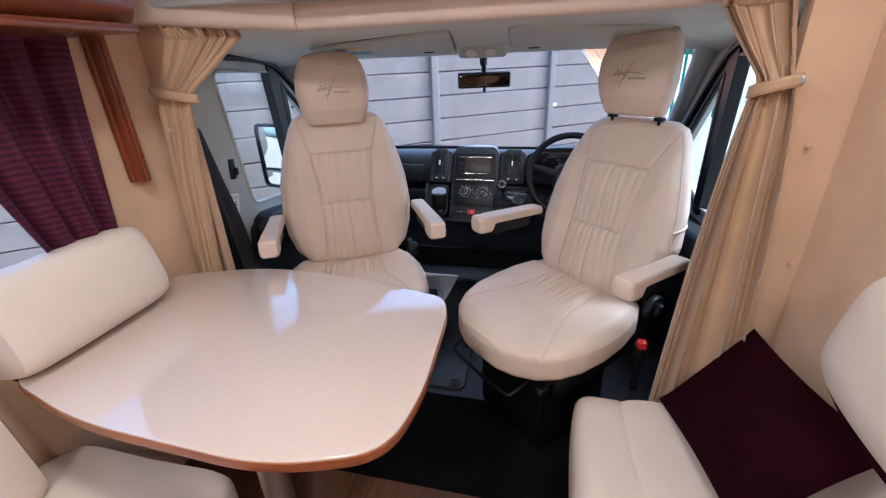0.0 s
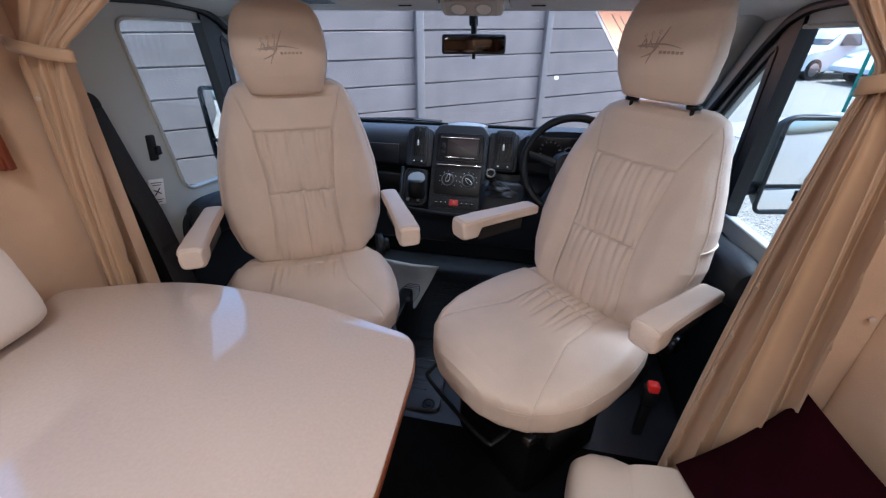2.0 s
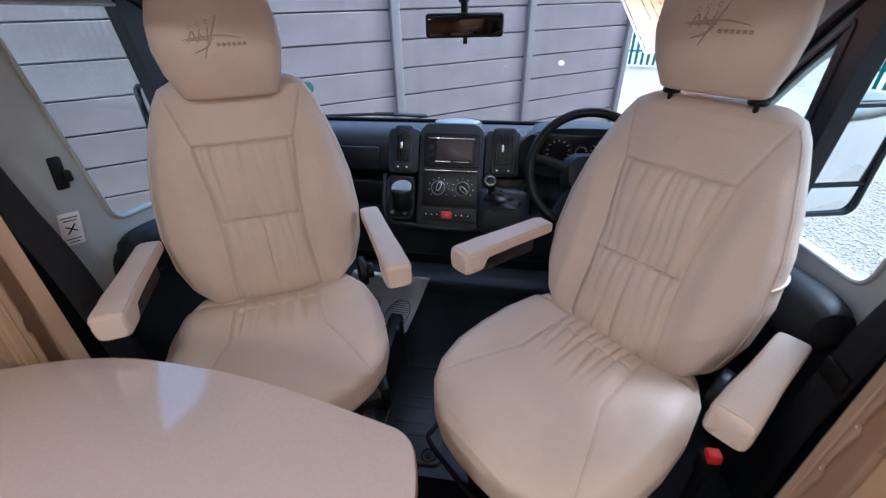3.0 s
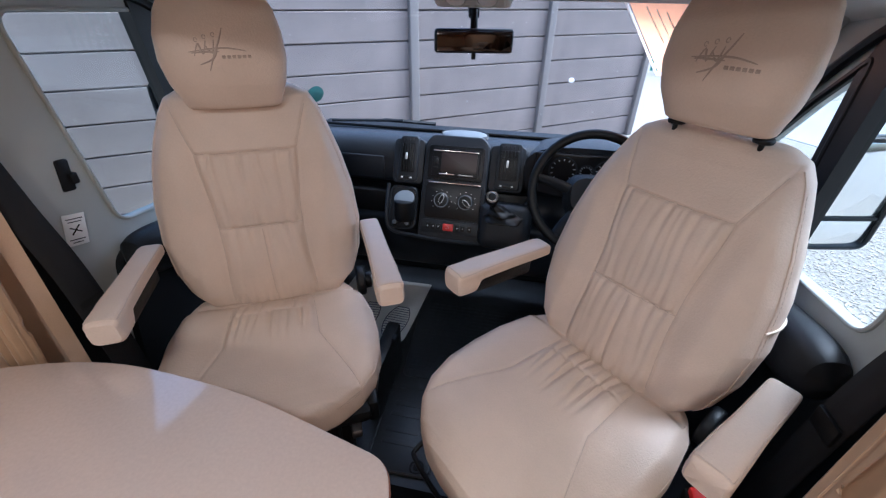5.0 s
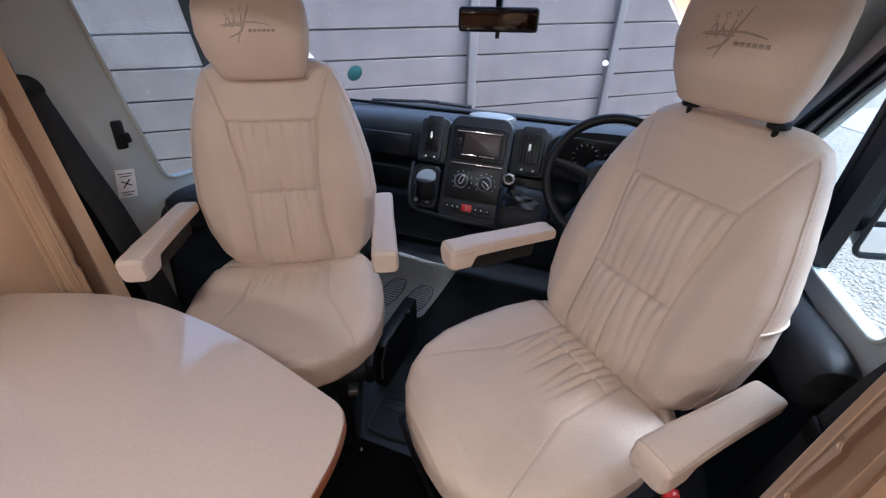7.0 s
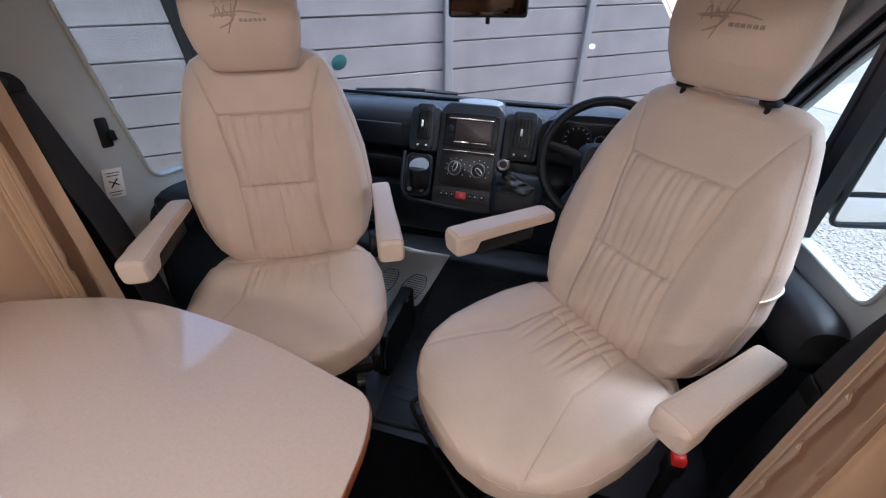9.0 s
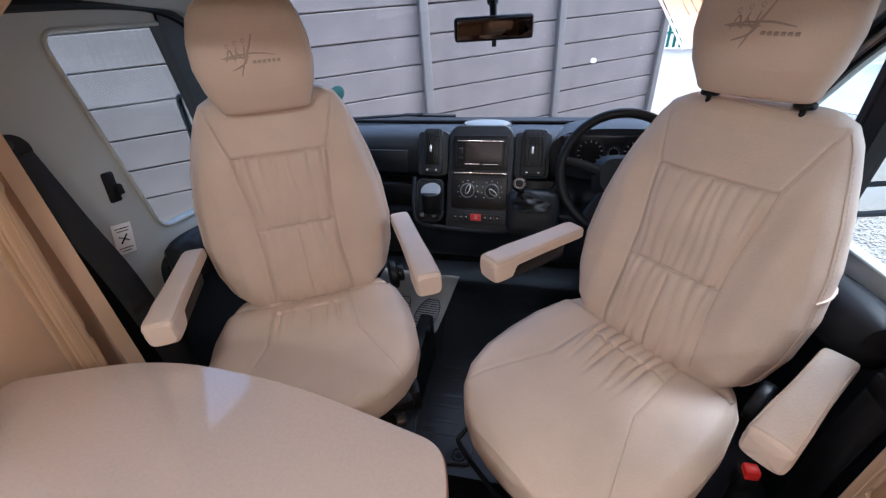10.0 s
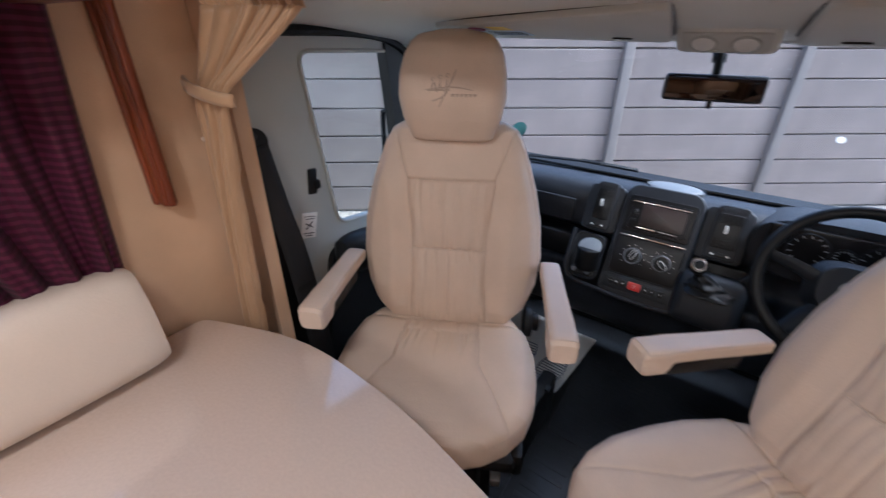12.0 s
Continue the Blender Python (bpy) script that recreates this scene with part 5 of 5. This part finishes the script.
def throw_cushion(c00, c10, c11, c01, puff):
    c00, c10, c11, c01 = map(Vector, (c00, c10, c11, c01))
    nrm = (c10 - c00).cross(c01 - c00).normalized()
    nu = 36

    def side(sg):
        def fn(u, v):
            bow_u, bow_v = 0.05 * math.sin(math.pi * v), 0.05 * math.sin(math.pi * u)
            su = 0.5 + (u - 0.5) * (1 - bow_u * 1.2)
            sv = 0.5 + (v - 0.5) * (1 - bow_v * 1.2)
            p = c00.lerp(c10, su).lerp(c01.lerp(c11, su), sv)
            h = puff * (max(0.0, math.sin(math.pi * u) * math.sin(math.pi * v))) ** 0.55
            h += 0.004 * math.sin(14 * u + 3) * math.sin(11 * v) * math.sin(math.pi * u) * math.sin(math.pi * v)
            return tuple(p + nrm * h * sg)
        return sheet(fn, nu, nu)

    return merge(side(1), side(-1))


scatter = thing("throw_cushion", pose(0, 0, 0), "dark maroon velvet scatter cushion leaning on the settee", "cushion")
part("cushion_body", throw_cushion((0.595, 0.715, 0.44), (0.655, 0.28, 0.475), (0.785, 0.24, 0.80), (0.80, 0.745, 0.705), 0.060), CUSHION, scatter)

# ---- seat belts and pillar details ----


def seat_belt(x, sgn_x, label):
    ob = thing("seat_belt", pose(0, 0, 0), label, "seat belt", "cab seat belts")
    part("upper_guide", skin(lambda s, t: (x + 0.02 * sgn_x + 0.022 * (t - 0.5), 0.935 + 0.042 * math.cos(6.2832 * s), 1.185 + 0.042 * math.sin(6.2832 * s) * (0.7 if math.sin(6.2832 * s) < 0 else 1.0)), 28, 5), BLACK, ob, "black belt guide")
    part("height_button", box((0.02, 0.03, 0.035), (x + 0.015 * sgn_x, 0.925, 1.245), 0.006), BLACK, ob)
    pts = spline([(x + 0.035 * sgn_x, 0.938, 1.18), (x + 0.06 * sgn_x, 0.950, 1.0), (x + 0.085 * sgn_x, 0.968, 0.80), (x + 0.10 * sgn_x, 0.985, 0.45), (x + 0.09 * sgn_x, 0.985, 0.12)], 8)

    def web(u, v):
        p = pts[min(len(pts) - 1, int(v * (len(pts) - 1)))]
        return (p.x + 0.002, p.y + (0.062 + 0.03 * v) * (u - 0.5), p.z)

    wb = part("webbing", sheet(web, 4, len(pts)), WEB, ob, "black belt webbing")
    wb.modifiers.new("thick", "SOLIDIFY").thickness = 0.004
    part("belt_cover", slab(rounded([(0.895, 1.16), (0.955, 1.16), (1.02, 0.80), (1.05, 0.05), (0.90, 0.05)], 0.02), [], lambda a, b, d: (x + sgn_x * (0.004 + d), a, b), 0.022), BLACK, ob, "long black belt cover on the pillar", False)
    part("guide_slot", box((0.012, 0.058, 0.012), (x + 0.036 * sgn_x, 0.936, 1.172), 0.003), GLOSSBLACK, ob, "slot of the belt guide")
    part("guide_bolt", disc(0.010, 0.006, pose(x + 0.030 * sgn_x, 0.935, 1.205, 0, sgn_x * 90, 0), 18, 0.002), DASH, ob)
    part("tongue", box((0.012, 0.07, 0.05), (x + 0.09 * sgn_x, 0.975, 0.72), 0.005), BLACK, ob, "black belt tongue")
    part("pillar_cover", box((0.03, 0.10, 0.70), (x + 0.004 * sgn_x, 0.995, 0.35), 0.01), BLACK, ob, "dark pillar cover behind the belt")
    return ob


seat_belt(CABL + 0.01, 1, "black seat belt hanging on the cab pillar")
seat_belt(CABR - 0.01, -1, "black seat belt hanging on the cab pillar")
part_label = thing("pillar_label", pose(CABL + 0.008, 1.085, 0.878, 0, 0, 0), "white printed safety sticker on the door pillar", "sticker")
part("paper", box((0.002, 0.060, 0.088), (0, 0, 0), 0.0005, Matrix.Rotation(radians(-14), 4, "X")), PAPER, part_label)
for row, w in ((0.030, 0.044), (0.022, 0.036), (-0.026, 0.042), (-0.034, 0.028)):
    part("print_line", box((0.0012, w, 0.0022), (0.0016, row * 0.25, row), 0, Matrix.Rotation(radians(-14), 4, "X")), DASH, part_label, "small dark print line")
for a in (35, -40):
    part("print", box((0.0012, 0.034, 0.0035), (0.0016, 0.0, 0.0), 0, Matrix.Rotation(radians(a), 4, "X")), BLACK, part_label, "crossed black print")
for sx, px in ((1, CABL), (-1, CABR)):
    catch = thing("door_latch", pose(px + 0.004 * sx, 1.125, 1.02), "black door latch plate on the pillar edge", "latch", "door latches")
    part("plate", box((0.014, 0.035, 0.085), (0, 0, 0), 0.006, Matrix.Rotation(radians(-7), 4, "X")), BLACK, catch)
    part("striker", box((0.02, 0.02, 0.03), (0.004 * sx, 0.014, -0.012), 0.004), BLACK, catch)
buckle = thing("seat_belt_buckle", pose(0.575, 0.925, 0.0), "red and black seat belt buckle beside the driver's seat", "buckle")
part("stalk", box((0.03, 0.02, 0.16), (0.0, 0.0, 0.36), 0.006), BLACK, buckle)
part("housing", box((0.045, 0.035, 0.07), (0, -0.003, 0.455), 0.01), BLACK, buckle)
part("button", box((0.032, 0.028, 0.03), (0, -0.008, 0.49), 0.006), RED, buckle, "red release button")

# ---- door mirrors ----


def door_mirror(x, sx):
    ob = thing("door_mirror", pose(x, 1.80 if sx > 0 else 1.91, 0.90, 0, 0, sx * 12), "large black double-glass door mirror on its arm", "mirror", "door mirrors")
    part("shell", skin(lambda s, t: (0.115 * sup(6.2832 * s, 4)[0] * (1 - 0.25 * t * t), 0.10 * t, 0.20 * sup(6.2832 * s, 4)[1] * (1 - 0.2 * t * t)), 48, 10), BLACK, ob)
    part("main_glass", box((0.19, 0.004, 0.25), (0, -0.003, 0.055), 0.02), MIRROR, ob, "large mirror glass")
    part("wide_glass", box((0.19, 0.004, 0.095), (0, -0.003, -0.135), 0.02), MIRROR, ob, "small wide-angle mirror glass")
    part("glass_surround", tube([(a, -0.006, b) for a, b in rounded([(-0.108, -0.19), (0.108, -0.19), (0.108, 0.19), (-0.108, 0.19)], 0.04)], 0.009, 8, True), BLACK, ob)
    part("divider", box((0.20, 0.012, 0.012), (0, -0.004, -0.078), 0.004), BLACK, ob)
    part("arm", tube([(-sx * 0.10, 0.04, -0.10), (-sx * 0.24, 0.05, -0.12), (-sx * 0.34, 0.02, -0.13)], 0.028, 12), BLACK, ob)
    return ob


door_mirror(-1.43, -1)
door_mirror(1.19, 1)

# ---- on the windscreen ----
poster = thing("windscreen_poster", pose(0, 0, 0), "orange dealer poster stuck on the windscreen seen from behind", "poster")


def on_screen(x, z, lift):
    return Vector((x, screen_at(x, z) + lift, z))


def flat_on_screen(loop, lift):
    return [on_screen(a, b, lift) for a, b in loop], [tuple(range(len(loop)))]


POSTER_EDGE = [(0.325, 1.455), (0.52, 1.215), (0.70, 1.24), (0.70, 1.455)]
part("border", tube([on_screen(a, b, 0.006) for a, b in POSTER_EDGE], 0.008, 6, True, 0.2), WHITE, poster, "white border")
part("printed_face", flat_on_screen([(0.335, 1.454), (0.522, 1.224), (0.695, 1.245), (0.695, 1.454)], 0.006), ORANGE, poster, "", False)
for k in range(3):
    a0 = (0.40 + 0.030 * k, 1.425 - 0.006 * k)
    a1 = (0.50 + 0.030 * k, 1.315 - 0.006 * k)
    seg = [on_screen(a0[0] + (a1[0] - a0[0]) * t, a0[1] + (a1[1] - a0[1]) * t, 0.0015) for t in (0.05, 0.3, 0.33, 0.62, 0.66, 0.95)]
    for i in (0, 2, 4):
        part("print_bar", tube([seg[i], seg[i + 1]], 0.0024, 6, False, 0.35), WHITE, poster, "white printed bar")
disc_pos = on_screen(-0.835, 1.052, -0.004)
tagged(link_mesh("permit_disc", disc(0.038, 0.002, Matrix.Translation(disc_pos) @ Matrix.Rotation(radians(50), 4, "X"), 32, 0.0008), GREEN), "dark green round permit sticker on the windscreen", "sticker")
stone = on_screen(0.245, 1.17, -0.003)
tagged(link_mesh("stone_chip", disc(0.011, 0.001, Matrix.Translation(stone) @ Matrix.Rotation(radians(50), 4, "X"), 9, 0), WHITE), "pale stone chip mark in the windscreen", "mark")
wiper = thing("windscreen_wiper", pose(0, 0, 0), "black windscreen wiper parked along the glass", "wiper")
part("blade", tube([on_screen(x, 0.898 + 0.02 * (x + 0.8), 0.03) for x in np.linspace(-0.85, -0.50, 8)], 0.008, 6), BLACK, wiper)
part("arm", tube([on_screen(-0.6, 0.90, 0.045), on_screen(-0.35, 0.88, 0.06)], 0.010, 6), BLACK, wiper)

# ---- yard ----


def palisade(x0, y0, x1, y1, n, label):
    ob = thing("palisade_fence", pose(x0, y0, GROUND, 0, 0, math.degrees(math.atan2(y1 - y0, x1 - x0))), label, "fence", "green palisade fences")
    ln = math.hypot(x1 - x0, y1 - y0)
    mesh = None
    for k in range(n):
        px = ln * k / (n - 1)
        if mesh is None:
            pale = part("pale", prism([(-0.035, -0.01), (-0.012, 0.012), (0.012, 0.012), (0.035, -0.01), (0.03, -0.015), (0.0, 0.004), (-0.03, -0.015)], 0.05, 2.3, 0), PALISADE, ob, "", False)
            mesh = pale.data
        else:
            pale = new("pale", mesh)
            pale.parent = ob
        pale.location = (px, 0, 0)
    for rz in (0.4, 1.9):
        part("rail", box((ln, 0.04, 0.05), (ln / 2, 0.035, rz), 0.004), PALISADE, ob)
    return ob


palisade(1.2, 14.2, 4.8, 13.4, 25, "green steel palisade fence across the yard")
gate_fence = palisade(6.75, 10.9, 8.4, 9.3, 16, "green steel palisade fence beside the drive")
part("notice_board", box((0.45, 0.02, 0.5), (0.5, -0.04, 0.95), 0.004), TRIM, gate_fence, "grey notice plate")


def car_shell(x, y, turn, ln, h, nose, label, name):
    ob = thing(name, pose(x, y, GROUND, 0, 0, turn), label, "vehicle", "parked vehicles")
    side = [(0, 0.30), (0.05, 0.75), (nose * 0.75, 0.95), (nose, 1.02), (nose + 0.55 * (h / 1.5), h * 0.96), (nose + 0.9, h), (ln - 0.5, h), (ln - 0.08, h * 0.72), (ln, 0.5), (ln - 0.05, 0.28)]
    outline = spline([(a, 0, b) for a, b in side], 4, True)

    def fn(s, t):
        p = outline[int(round(s * len(outline))) % len(outline)]
        w = 0.88 - 0.16 * smooth_step(1.0, h, p.z)
        k = 1 if 0 < t < 1 else 0.93
        return (p.x * k + ln / 2 * (1 - k), w * (2 * t - 1), p.z * k + 0.5 * (1 - k))

    part("body", skin(fn, len(outline), 12), CARPAINT, ob)
    for sy in (-1, 1):
        for wx in (0.80, ln - 0.85):
            wheel_ob = part("tyre", disc(0.33, 0.20, pose(wx, sy * 0.80 - 0.10, 0.33, -90), 32, 0.02), TYRE, ob)
            part("rim", disc(0.20, 0.02, pose(wx, sy * 0.80 + (0.10 if sy > 0 else -0.12), 0.33, -90), 24, 0.004), STEEL, wheel_ob)
        yy = sy * (0.885 - 0.07)
        loop = rounded([(nose + 0.30, 1.05), (nose + 1.25, 1.05), (nose + 1.25, h - 0.12), (nose + 0.62, h - 0.12)], 0.05)
        part("side_window", ([(a, sy * (0.885 - 0.16 * smooth_step(1.0, h, b)), b) for a, b in loop], [tuple(range(len(loop)))]), CARGLASS, ob, "dark side window", False)
    part("windscreen", ([(nose + 0.05, -0.72, 1.07), (nose + 0.05, 0.72, 1.07), (nose + 0.5 * (h / 1.5), 0.66, h * 0.93), (nose + 0.5 * (h / 1.5), -0.66, h * 0.93)], [(0, 1, 2, 3)]), CARGLASS, ob, "dark windscreen", False)
    for sy in (-0.62, 0.62):
        part("headlight", box((0.12, 0.30, 0.16), (0.10, sy, 0.72), 0.04), CHROME, ob, "clear headlight")
    part("grille", box((0.05, 0.80, 0.14), (0.03, 0, 0.56), 0.02), BLACK, ob)
    part("bumper", box((0.16, 1.70, 0.20), (0.06, 0, 0.38), 0.05), BLACK, ob, "dark lower bumper")
    return ob


car_shell(9.9, 16.2, 20, 5.4, 2.4, 1.0, "white delivery van parked across the yard", "van")
car_shell(8.0, 17.6, 25, 4.2, 1.5, 1.2, "white hatchback parked across the yard", "car")
car_shell(10.6, 13.6, 35, 4.2, 1.5, 1.2, "white hatchback parked by the palisade fence", "car")

# ---- lamps ----
for lx, ly, watt in CEILING_LAMPS:
    cl = thing("ceiling_light", pose(lx, ly, 1.94), "round recessed ceiling light with a warm diffuser", "ceiling light", "ceiling lights")
    part("rim", tube([(0.09 * math.cos(a), 0.09 * math.sin(a), 0.03) for a in np.linspace(0, 6.28, 32, endpoint=False)], 0.010, 8, True), CHROME, cl, "chrome rim")
    part("diffuser", disc(0.085, 0.008, pose(0, 0, 0.032), 32, 0.002), LAMPGLOW, cl, "warm glowing diffuser")
